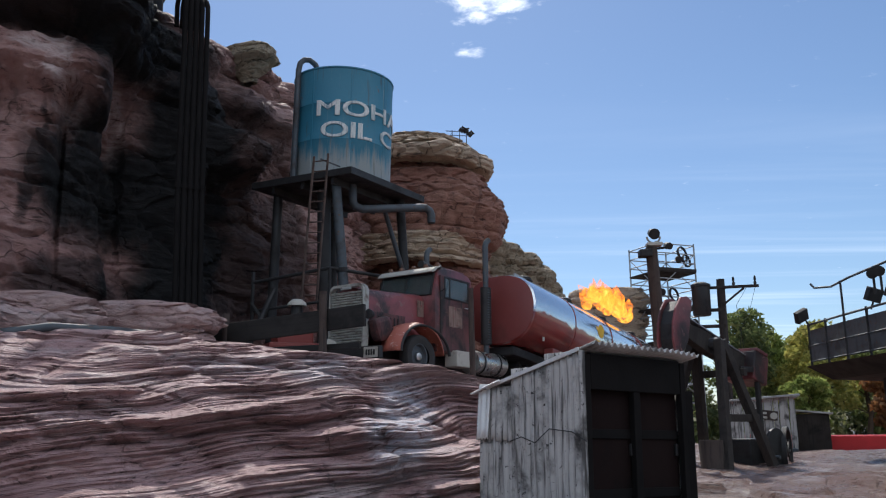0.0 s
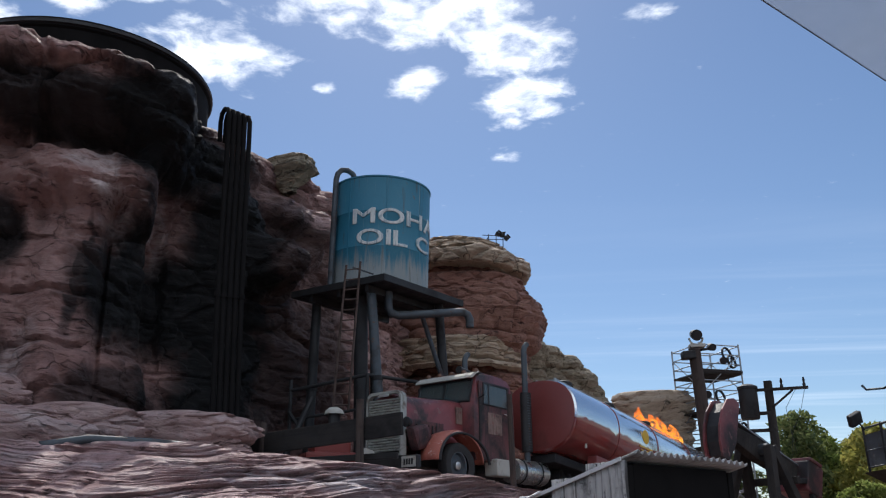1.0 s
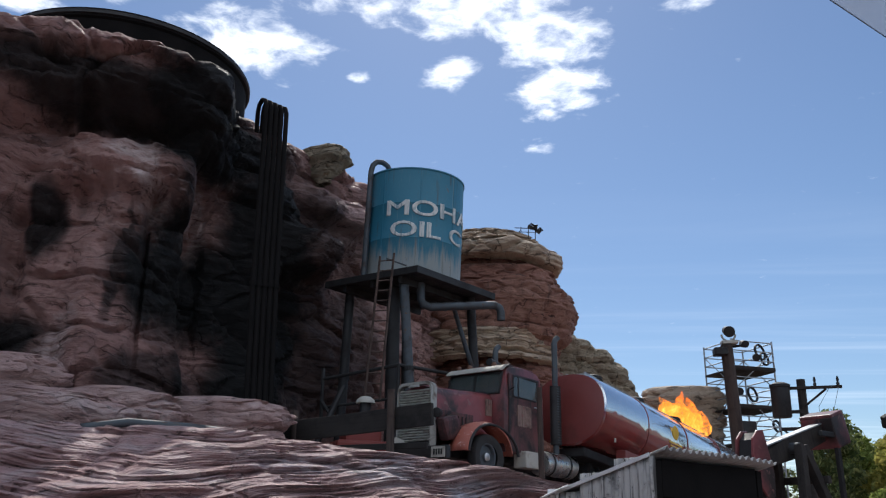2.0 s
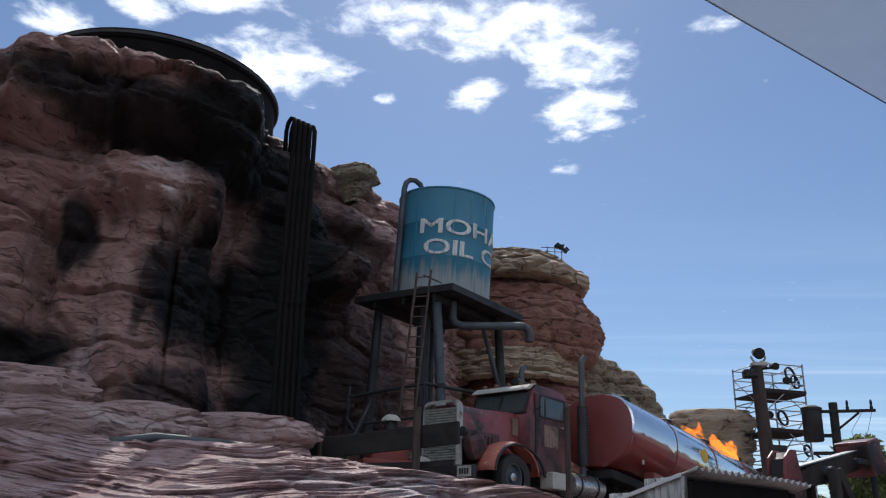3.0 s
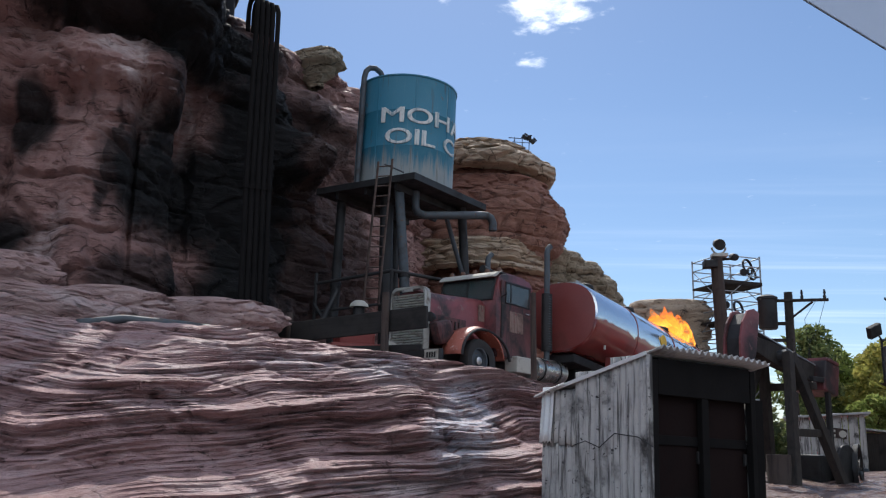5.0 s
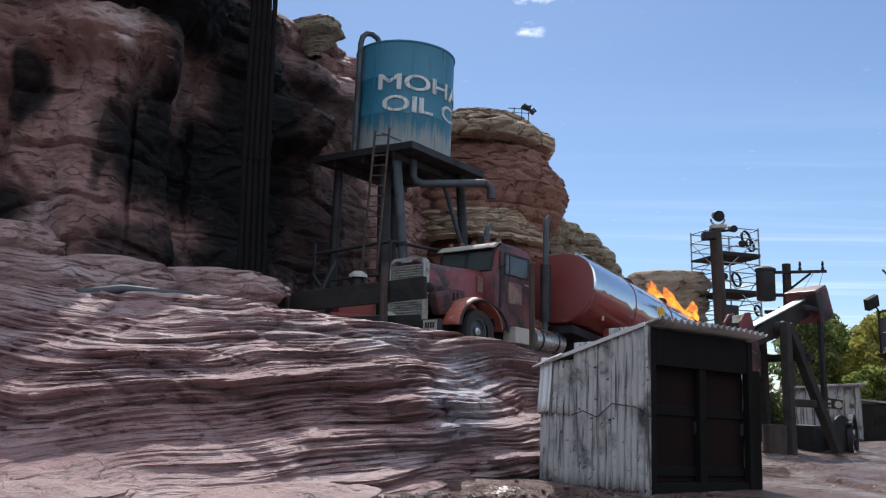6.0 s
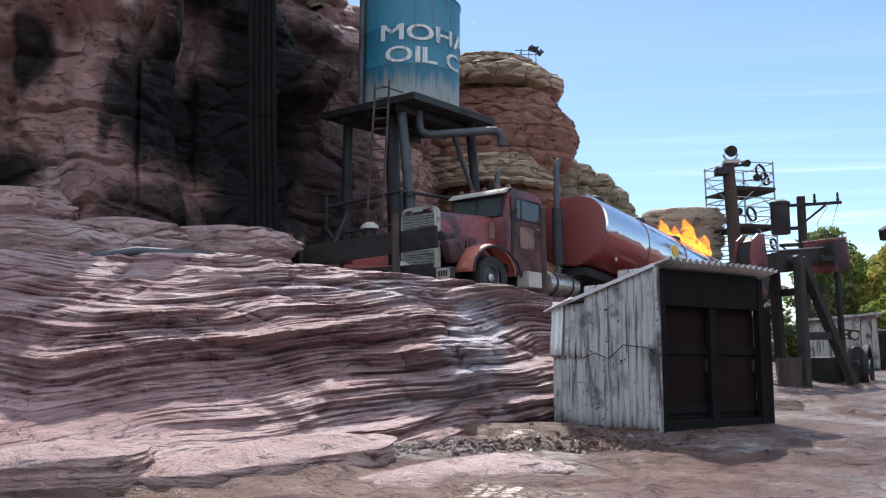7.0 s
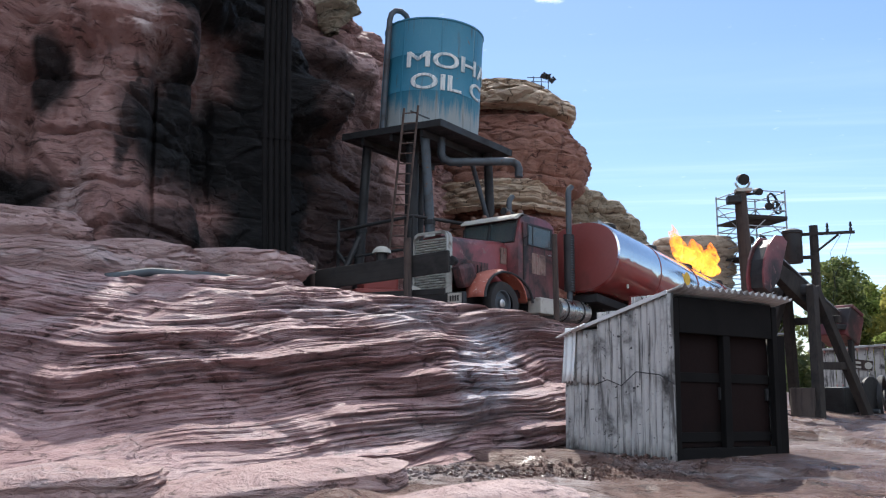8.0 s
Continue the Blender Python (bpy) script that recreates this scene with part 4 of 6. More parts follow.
    # split windscreen, set in frames
    for y in (-0.43, 0.43):
        ws = part("windscreen", box(0.04, 0.80, 0.54, (-1.772, y, 2.52), 0.015, (0, -12.5, 0)), GLASS, cab, "dusty dark windscreen pane")
        fr = bmesh.new()
        for a, b, c in ((0.0, 0.28, 0.86), (0.0, -0.28, 0.86)):
            box(0.05, c, 0.035, (-1.768 - 0.22 * b, y, 2.52 + b), 0.008, (0, -12.5, 0), fr)
        for a in (-0.41, 0.41):
            box(0.05, 0.035, 0.58, (-1.765, y + a, 2.52), 0.008, (0, -12.5, 0), fr)
        part("window_frame", fr, BLACK_STEEL, ws)
        part("wiper", tube((-1.73, y + 0.02, 2.34), (-1.79, y + 0.08, 2.66), 0.009, n=6), BLACK_STEEL, ws)
    part("sun_visor", prism([(-2.05, 3.06), (-1.85, 3.0), (-1.72, 2.9), (-1.68, 2.83), (-1.71, 2.82), (-1.80, 2.86), (-1.9, 2.96)], 1.8, None, 0.008), PLATE_WHITE, cab, "grimy pale sun visor over the windscreen")
    for y in (-0.78, -0.4, 0.0, 0.4, 0.78):
        part("roof_marker_light", lathe([(0.0, 0.0), (0.08, 0.0), (0.08, 0.05), (0.05, 0.1), (0.0, 0.11)], 12), MARKER, cab, "", pose(-2.02, y, 3.04), True)
    part("air_horn", tube((-2.5, 0.3, 3.13), (-1.95, 0.3, 3.16), 0.04, 0.10, 12), BLACK_STEEL, cab)
    for sy in (1, -1):
        d = part("cab_door", box(1.12, 0.05, 2.0, (-2.44, 0.985 * sy, 1.78), 0.03), SCORCHED, cab, "scorched red cab door")
        w = part("side_window", box(0.86, 0.03, 0.52, (-2.46, 1.0 * sy, 2.46), 0.015), GLASS, d, "dark side window")
        fr = bmesh.new()
        for z in (2.19, 2.73):
            box(0.92, 0.04, 0.04, (-2.46, 1.006 * sy, z), 0.008, (0, 0, 0), fr)
        for x in (-2.9, -2.2, -2.02):
            box(0.04, 0.04, 0.56, (x, 1.006 * sy, 2.46), 0.008, (0, 0, 0), fr)
        part("window_frame", fr, BLACK_STEEL, w)
        part("door_panel", box(0.5, 0.02, 0.55, (-2.42, 1.012 * sy, 1.72), 0.008), SCUFFED, d, "scuffed bare patch on the door")
        part("door_handle", box(0.16, 0.04, 0.03, (-2.85, 1.03 * sy, 2.02), 0.01), CHROME, d)
        part("mirror_arm", tube((-1.85, 1.0 * sy, 2.3), (-1.75, 1.28 * sy, 2.35), 0.014, n=6), BLACK_STEEL, cab)
        # front wing over the wheel, with its skirt to the cab
        wing = part("front_mudguard", arch(0.95, 0.56, 176, 2, squash=0.80), PAINT_ORANGE, t, "faded orange mudguard", pose(-1.06, 0.93 * sy, 0.58, 0, 0, 0) @ (Matrix.Identity(4) if sy > 0 else Matrix.Rotation(math.pi, 4, "Z")), True)
        wing.modifiers.new("thickness", "SOLIDIFY").thickness = 0.02
        part("mudguard_lip", bent([(x, y, z * 0.80) for x, y, z in arc(0, 0, 0.90, 176, 2, 20, 0.28)], 0.035, 8), BLACK_STEEL, wing)
        part("mudguard_apron", box(0.5, 0.3, 0.55, (-0.3, 0.66 * sy, 1.15), 0.1, (0, 20, 0)), SCORCHED, t)
        wheel(t, -1.06, 0.98 * sy, 0.54, 0.28, "front_wheel")
        wheel(t, -5.2, 0.86 * sy, 0.52, 0.5, "rear_wheel")
        wheel(t, -6.3, 0.86 * sy, 0.52, 0.5, "rear_wheel")
        part("headlight", lathe([(0.0, 0.0), (0.06, 0.02), (0.11, 0.12), (0.12, 0.2), (0.10, 0.215), (0.0, 0.23)], 18), BLACK_STEEL, t, "", pose(-0.05, 0.68 * sy, 1.45, 0, 90, 0), True)
        part("step_box", box(0.55, 0.4, 0.42, (-2.55, 0.98 * sy, 0.62), 0.03), PLATE_WHITE, t, "pale battery box step")
        ft = part("fuel_tank", tube((-3.05, 0.92 * sy, 0.62), (-4.25, 0.92 * sy, 0.62), 0.32, n=28), CHROME, t, "dull chrome cylindrical fuel tank", None, True)
        for x in (-3.3, -3.95):
            part("tank_strap", lathe([(0.325, -0.03), (0.335, -0.03), (0.335, 0.03), (0.325, 0.03)], 28), BLACK_STEEL, ft, "", pose(x, 0.92 * sy, 0.62, 0, 90, 0))
        # exhaust stack with a perforated heat shield
        st = part("exhaust_pipe", bent([(-3.62, 1.02 * sy, 0.9), (-3.62, 1.02 * sy, 3.8), (-3.62, 1.02 * sy, 3.95), (-3.66, 1.02 * sy, 4.07), (-3.76, 1.02 * sy, 4.18)], 0.075, 14), GREY_STEEL, t, "dull steel exhaust stack", None, True)
        part("heat_shield", tube((-3.62, 1.02 * sy, 1.15), (-3.62, 1.02 * sy, 2.75), 0.14, n=20), BLACK_STEEL, st, "black perforated heat shield", None, True)
        ring = mesh_of("shield_band", lathe([(0.14, -0.012), (0.152, -0.012), (0.152, 0.012), (0.14, 0.012)], 20), GREY_STEEL)
        for i in range(22):
            shared("shield_band", ring, st, pose(-3.62, 1.02 * sy, 1.2 + i * 0.07))
    # long wheelbase: everything behind the grille stands a little further back
    done = set()
    for o in t.children_recursive:
        if o.parent is t or o.matrix_basis == Matrix.Identity(4):
            if o.matrix_basis == Matrix.Identity(4) and o.data not in done:
                done.add(o.data)
                for v in o.data.vertices:
                    v.co.x *= LONG if v.co.x < 0 else 1.0
            elif o.parent is t:
                o.location.x *= LONG
        elif o.name.startswith(("shield_band", "tank_strap", "roof_marker")):
            o.location.x *= LONG
    return t


def build_trailer():
    r = empty("tank_trailer", pose(1.5, 24.1, 2.46, 0, 7.0, 55.5), "glossy dark red oval tanker trailer with a painted sky sheen on top", "trailer")
    # x rearwards, z up; oval barrel with a dished front
    L, hw, hh, zc = 10.9, 1.2, 1.03, 2.05
    own = bmesh.new()
    prof = [(0.0, 0.25), (0.0, 0.7), (0.03, 0.9), (0.09, 0.985), (0.16, 1.0), (L - 0.16, 1.0), (L - 0.05, 0.95), (L, 0.7), (L, 0.2)]
    n = 56
    rows = []
    for x, k in prof:
        ring = []
        for i in range(n):
            a = i * math.tau / n
            c, s = math.cos(a), math.sin(a)
            e = 2.3
            ring.append(own.verts.new((x, k * hw * math.copysign(abs(c) ** (2 / e), c), zc + k * hh * math.copysign(abs(s) ** (2 / e), s))))
        rows.append(ring)
    for a, b in zip(rows, rows[1:]):
        for i in range(n):
            own.faces.new((a[i], a[(i + 1) % n], b[(i + 1) % n], b[i]))
    own.faces.new(rows[0])
    own.faces.new(rows[-1][::-1])
    bmesh.ops.recalc_face_normals(own, faces=own.faces[:])
    front = bmesh.new()
    ring = [(0.0, 0.0), (-0.02, 0.5), (-0.005, 0.86), (0.03, 0.965)]
    prev = None
    for x, k in ring[1:]:
        cur = []
        for i in range(n):
            a = i * math.tau / n
            c, s = math.cos(a), math.sin(a)
            cur.append(front.verts.new((x - 0.03, k * hw * math.copysign(abs(c) ** (2 / 2.3), c), zc + k * hh * math.copysign(abs(s) ** (2 / 2.3), s))))
        if prev is None:
            front.faces.new(cur)
        else:
            for i in range(n):
                front.faces.new((prev[i], prev[(i + 1) % n], cur[(i + 1) % n], cur[i]))
        prev = cur
    barrel = part("barrel", own, BARREL, r, "glossy red barrel with reflected sky coloured into its top", smooth=True)
    part("end_plate", front, PAINT_TANKER, barrel, "dull red dished front plate", smooth=True)
    for x in (2.6, 5.3, 8.0):
        own = bmesh.new()
        pts = []
        for i in range(33):
            a = math.tau * i / 32
            c, s = math.cos(a), math.sin(a)
            pts.append((x, 1.003 * hw * math.copysign(abs(c) ** (2 / 2.3), c), zc + 1.003 * hh * math.copysign(abs(s) ** (2 / 2.3), s)))
        part("barrel_band", bent(pts, 0.02, 6), PAINT_TANKER, barrel)
    walk_top = part("walkway", box(9.8, 0.52, 0.05, (5.3, 0, zc + hh + 0.07), 0.01), SCAFFOLD, r, "pale metal walkway along the top")
    for sy in (-0.3, 0.3):
        part("walkway_edge", box(9.9, 0.04, 0.12, (5.3, sy, zc + hh + 0.06), 0.01), SCAFFOLD, walk_top)
    for x in (1.2, 3.9, 6.6, 9.2):
        hat = part("hatch", lathe([(0.0, 0.14), (0.2, 0.14), (0.27, 0.1), (0.27, 0.0), (0.3, 0.0)], 18), BLACK_STEEL, r, "", pose(x, -0.1, zc + hh + 0.1), True)
        part("hatch_handle", box(0.2, 0.03, 0.03, (0, 0, 0.17), 0.008), GREY_STEEL, hat)
    crest = part("emblem", lathe([(0.0, 0.012), (0.2, 0.012), (0.22, 0.0)], 20), YELLOW, r, "faded gold round emblem", pose(4.4, -1.205, 2.25, 90, 0, 0))
    for k in range(3):
        part("emblem_stripe", box(0.9 - 0.2 * k, 0.01, 0.05, (4.4, -1.208 + 0.008 * k, 1.9 - 0.1 * k), 0.0, (-6 - 3 * k, 0, 0)), YELLOW, barrel)
    part("frame_rail", box(10.0, 0.9, 0.24, (5.2, 0, 0.88), 0.03), BLACK_STEEL, r)
    part("side_box", box(0.9, 0.3, 0.3, (1.7, -1.0, 0.95), 0.03), PAINT_TANKER, r)
    lamp = part("clearance_light", box(0.05, 0.05, 0.12, (0.7, -1.12, 1.25), 0.01), PLATE_WHITE, r)
    part("landing_leg", box(0.16, 0.16, 0.8, (2.6, -0.7, 0.55), 0.02), BLACK_STEEL, r)
    part("landing_leg", box(0.16, 0.16, 0.8, (2.6, 0.7, 0.55), 0.02), BLACK_STEEL, r)
    for x in (8.4, 9.6):
        for y in (-0.95, 0.95):
            wheel(r, x, y, 0.52, 0.5, "trailer_wheel")


# ---- water tower ----
def letter_on_drum(char, size, radius, z, start, parent, mat, stretch=1.58):
    """One bold letter laid round a drum; gives back where it ends, in metres round the drum."""
    cu = bpy.data.curves.new("lettering", "FONT")
    cu.body, cu.size, cu.extrude, cu.resolution_u = char, size, 0.012, 4
    cu.extrude, cu.bevel_depth, cu.bevel_resolution = 0.004, 0.013, 0
    ob = bpy.data.objects.new("lettering", cu)
    scene.collection.objects.link(ob)
    me = bpy.data.meshes.new_from_object(ob.evaluated_get(bpy.context.evaluated_depsgraph_get()))
    bpy.data.objects.remove(ob)
    own = bmesh.new()
    own.from_mesh(me)
    bmesh.ops.triangulate(own, faces=own.faces[:])
    for _ in range(2):
        bmesh.ops.subdivide_edges(own, edges=[e for e in own.edges if e.calc_length() > 0.15], cuts=1)
        bmesh.ops.triangulate(own, faces=own.faces[:])
    lo, hi = min(v.co.x for v in own.verts), max(v.co.x for v in own.verts)
    for v in own.verts:
        a = start + (v.co.x - lo) * stretch / radius
        rr = radius + 0.016 + v.co.z
        v.co = Vector((rr * math.cos(a), rr * math.sin(a), z + v.co.y))
    part("letter", own, mat, parent, "faded white block letter")
    return start + ((hi - lo) * stretch + 0.07) / radius


def build_tower():
    # origin at the base, in the middle of the legs; it rocks about that point
    t = empty("oil_tank_tower", pose(-2.91, 25.0, 2.2), "faded blue oil tank on a dark four-legged steel platform", "tank tower")
    turn = 63.0
    deck_z, R0, H = 6.0, 1.5, 3.3
    deck = part("platform", box(3.62, 3.62, 0.14, (0, 0, 0), 0.02, (0, 0, turn)), BLACK_STEEL, t, "sooty black steel platform", pose(0, 0, deck_z, 0, 2.4, 0))
    part("platform_rim", box(3.68, 0.06, 0.2, (0, -1.81, 0.02), 0.01), BLACK_STEEL, deck, "", pose(0, 0, 0, 0, 0, turn))
    part("platform_rim", box(3.68, 0.06, 0.2, (0, 1.81, 0.02), 0.01), BLACK_STEEL, deck, "", pose(0, 0, 0, 0, 0, turn))
    part("platform_rim", box(0.06, 3.68, 0.2, (1.83, 0, 0.02), 0.01), BLACK_STEEL, deck, "", pose(0, 0, 0, 0, 0, turn))
    part("platform_rim", box(0.06, 3.68, 0.2, (-1.83, 0, 0.02), 0.01), BLACK_STEEL, deck, "", pose(0, 0, 0, 0, 0, turn))
    for k in (-1.1, 0, 1.1):
        part("platform_joist", box(3.5, 0.1, 0.2, (0, k, -0.17), 0.01), BLACK_STEEL, deck, "", pose(0, 0, 0, 0, 0, turn))
    c, s = math.cos(radians(turn)), math.sin(radians(turn))
    for i, (a, b) in enumerate(((-1, -1), (1, -1), (1, 1), (-1, 1))):
        top = Vector((c * a * 1.3 - s * b * 1.3, s * a * 1.3 + c * b * 1.3, deck_z - 0.1))
        top.x -= 0.35 if i == 0 else 0.0
        low = Vector((top.x * 1.14 + (0.42 if i == 0 else 0.0), top.y * 1.14, 0.0))
        leg = part("leg", tube(low, top, 0.15, 0.135, 14), GREY_STEEL if i == 0 else BLACK_STEEL, t, "blue-grey tubular steel leg" if i == 0 else "black tubular steel leg", None, True)
        part("leg_flange", tube(low + Vector((0, 0, 0.0)), low + Vector((0, 0, 0.06)), 0.26, n=14), BLACK_STEEL, leg)
        part("leg_collar", tube(low.lerp(top, 0.55), low.lerp(top, 0.57), 0.17, n=14), BLACK_STEEL, leg)
    part("riser", tube((-0.3, -0.9, 0.0), (-0.3, -0.9, deck_z - 0.1), 0.2, n=16), BLACK_STEEL, t, "sooty upright feed pipe", None, True)
    # the drum
    drum = part("tank", lathe([(0.0, 0.0), (R0 * 0.98, 0.0), (R0, 0.03), (R0, 1.08), (R0 + 0.012, 1.1), (R0, 1.12), (R0, 2.18), (R0 + 0.012, 2.2), (R0, 2.22), (R0, H - 0.06), (R0 + 0.025, H - 0.04), (R0 + 0.025, H),
                           (R0 * 0.6, H + 0.12), (0.0, H + 0.2)], 72), TANK_BLUE, t, "faded blue riveted tank with rust runs", pose(0.02, -0.1, deck_z + 0.13, 0, 2.4, 0), True)
    seam = mesh_of("seam_strip", box(0.05, 0.018, H - 0.1, (0, 0, H / 2), 0.004), TANK_BLUE)
    for k in range(8):
        a = 20 + 45 * k
        shared("seam_strip", seam, drum, pose(R0 * math.cos(radians(a)), R0 * math.sin(radians(a)), 0, 0, 0, a + 90))
    a = radians(251)
    for ch in "MOHA":
        a = letter_on_drum(ch, 0.66, R0, 1.80, a, drum, LETTER)
    a = radians(257)
    for ch in "OIL":
        a = letter_on_drum(ch, 0.66, R0, 1.14, a, drum, LETTER)
    letter_on_drum("C", 0.66, R0, 1.14, a + 0.16, drum, LETTER)
    # fill pipe down the side, bent over the rim
    part("fill_pipe", bent([(-1.16, -1.12, 0.1), (-1.16, -1.12, 3.4), (-1.13, -1.08, 3.62), (-1.04, -1.0, 3.76), (-0.9, -0.88, 3.8), (-0.76, -0.75, 3.72), (-0.68, -0.68, 3.55), (-0.66, -0.65, 3.1)], 0.085, 12), GREY_STEEL, t,
         "grey steel fill pipe hooked over the rim", pose(0.04, -0.2, deck_z + 0.05, 0, 2.4, 0), True)
    # spout
    part("spout", bent([(0.62, -1.3, deck_z - 0.12), (0.62, -1.3, deck_z - 0.6), (0.68, -1.26, deck_z - 0.74), (0.85, -1.1, deck_z - 0.79), (2.4, 0.1, deck_z - 0.52), (2.56, 0.22, deck_z - 0.51), (2.67, 0.3, deck_z - 0.57), (2.72, 0.34, deck_z - 0.7), (2.72, 0.34, deck_z - 0.95)],
                       0.12, 14), GREY_STEEL, t, "thick grey discharge pipe bent downwards", None, True)
    part("pipe_brace", tube((1.35, -0.2, deck_z - 0.55), (2.0, 0.75, 2.9), 0.07, n=10), GREY_STEEL, t)
    # ladder
    lad = part("ladder", tube((-0.38, -3.3, 2.3), (-0.06, -3.28, 6.15), 0.032, n=8), RUSTY, t, "rusty narrow steel ladder")
    part("ladder_rail", tube((0.0, -3.2, 2.3), (0.3, -3.18, 6.25), 0.032, n=8), RUSTY, lad)
    for i in range(14):
        k = (i + 0.5) / 14
        part("rung", tube((-0.38 + 0.32 * k, -3.3 + 0.02 * k, 2.3 + 3.85 * k), (0.30 * k, -3.2 + 0.02 * k, 2.3 + 3.9 * k), 0.018, n=6), RUSTY, lad)
    part("ladder_tie", tube((0.1, -3.2, 6.1), (0.5, -2.6, 6.05), 0.025, n=6), GREY_STEEL, lad)
    return t


# ---- oil pump ----
def build_pump():
    p = empty("pumpjack", pose(5.98, 19.25, 0.0, 0, 0, 41.5), "charred black oil pumpjack with red head and counterweight", "oil pump")
    # x along the beam towards the counterweight
    Z = 2.95
    beam = part("walking_beam", prism([(-1.05, -0.16), (-1.05, 0.14), (0.0, 0.24), (2.0, 0.18), (2.0, -0.16), (0.0, -0.24)], 0.22, None, 0.02), WOOD_DARK, p, "charred black rocking beam", pose(0, 0, Z))
    part("beam_cap", box(2.9, 0.26, 0.03, (0.5, 0, 0.235), 0.005, (0, 1.2, 0)), SCAFFOLD, beam)
    # horse head: two red flanges with a dark web
    pts = [(-1.0, 0.62), (-1.2, 0.66), (-1.42, 0.55), (-1.56, 0.25), (-1.6, -0.1), (-1.54, -0.45), (-1.4, -0.72), (-1.18, -0.72), (-1.0, -0.3)]
    for y in (-0.19, 0.19):
        part("head_flange", prism(pts, 0.05, None, 0.012), PAINT_RED, beam, "worn red head plate", pose(0, y, 0))
    part("head_web", prism([(x * 0.97 + 0.02, z * 0.92) for x, z in pts], 0.32), BLACK_STEEL, beam)
    part("counterweight", box(0.6, 0.75, 0.7, (1.75, 0, -0.02), 0.04), PAINT_RED, beam, "red oxide counterweight block")
    part("weight_cap", box(0.5, 0.79, 0.08, (1.72, 0, 0.36), 0.02), PAINT_RED, beam)
    part("bearing", tube((0, -0.32, 0.0), (0, 0.32, 0.0), 0.12, n=16), GREY_STEEL, beam)
    # A-frame
    for y in (-0.55, 0.55):
        part("frame_leg", box(0.2, 0.18, 3.2, (0.55, y * 1.1, 1.5), 0.02, (y * 18, -18, 0)), WOOD_DARK, p, "charred timber leg")
        part("frame_leg", box(0.2, 0.18, 3.2, (-0.5, y * 1.1, 1.5), 0.02, (y * 18, 18, 0)), WOOD_DARK, p, "charred timber leg")
    part("cross_brace", box(1.5, 0.12, 0.16, (0.1, -0.62, 1.3), 0.02), WOOD_DARK, p)
    part("cross_brace", box(0.14, 1.3, 0.16, (0.45, 0, 2.3), 0.02), WOOD_DARK, p)
    part("skid", box(4.4, 0.24, 0.2, (0.6, -0.75, 0.06), 0.03), WOOD_DARK, p)
    part("skid", box(4.4, 0.24, 0.2, (0.6, 0.75, 0.06), 0.03), WOOD_DARK, p)
    part("gearbox", box(0.8, 0.7, 0.7, (1.35, 0, 0.5), 0.06), BLACK_STEEL, p)
    crank = part("crank", lathe([(0.0, -0.06), (0.42, -0.06), (0.46, -0.03), (0.46, 0.03), (0.42, 0.06), (0.0, 0.06)], 28), BLACK_STEEL, p, "dark iron crank wheel", pose(1.7, -0.55, 0.62, 90, 0, 0), True)
    part("crank_pin", tube((0.3, 0, 0.04), (0.3, 0, 0.2), 0.05, n=10), GREY_STEEL, crank)
    part("flywheel", lathe([(0.5, -0.05), (0.56, -0.05), (0.56, 0.05), (0.5, 0.05), (0.5, -0.05)], 28), BLACK_STEEL, p, "", pose(2.3, -0.5, 0.55, 90, 0, 20), True)
    for k in range(3):
        part("flywheel_spoke", box(1.02, 0.05, 0.03, (2.3, -0.5, 0.55), 0.008, (90, 0, 20), None) if k == 0 else box(0.04, 0.04, 1.02, (2.3, -0.5, 0.55), 0.008, (0, 60 * k, 20)), BLACK_STEEL, p)
    rod = part("pitman_arm", box(0.12, 0.1, 2.3, (0, 0, -1.15), 0.02), BLACK_STEEL, p, "black steel connecting rod", pose(1.62, -0.3, Z))
    part("rod_tie", box(0.7, 0.1, 0.12, (-0.3, 0, -0.1), 0.02), BLACK_STEEL, rod)
    part("well_head", tube((-1.6, 0, 0.0), (-1.6, 0, 1.3), 0.1, n=12), GREY_STEEL, p)
    part("polished_rod", tube((-1.6, 0, 1.2), (-1.6, 0, 2.3), 0.025, n=8), CHROME, p)
    part("barrel_drum", lathe([(0.0, 0.0), (0.24, 0.0), (0.25, 0.3), (0.24, 0.32), (0.25, 0.55), (0.24, 0.57), (0.24, 0.85), (0.0, 0.85)], 24), WOOD_POLE, p, "rusty oil drum", pose(-1.0, -0.55, 0.0), True)
    return beam, rod, crank


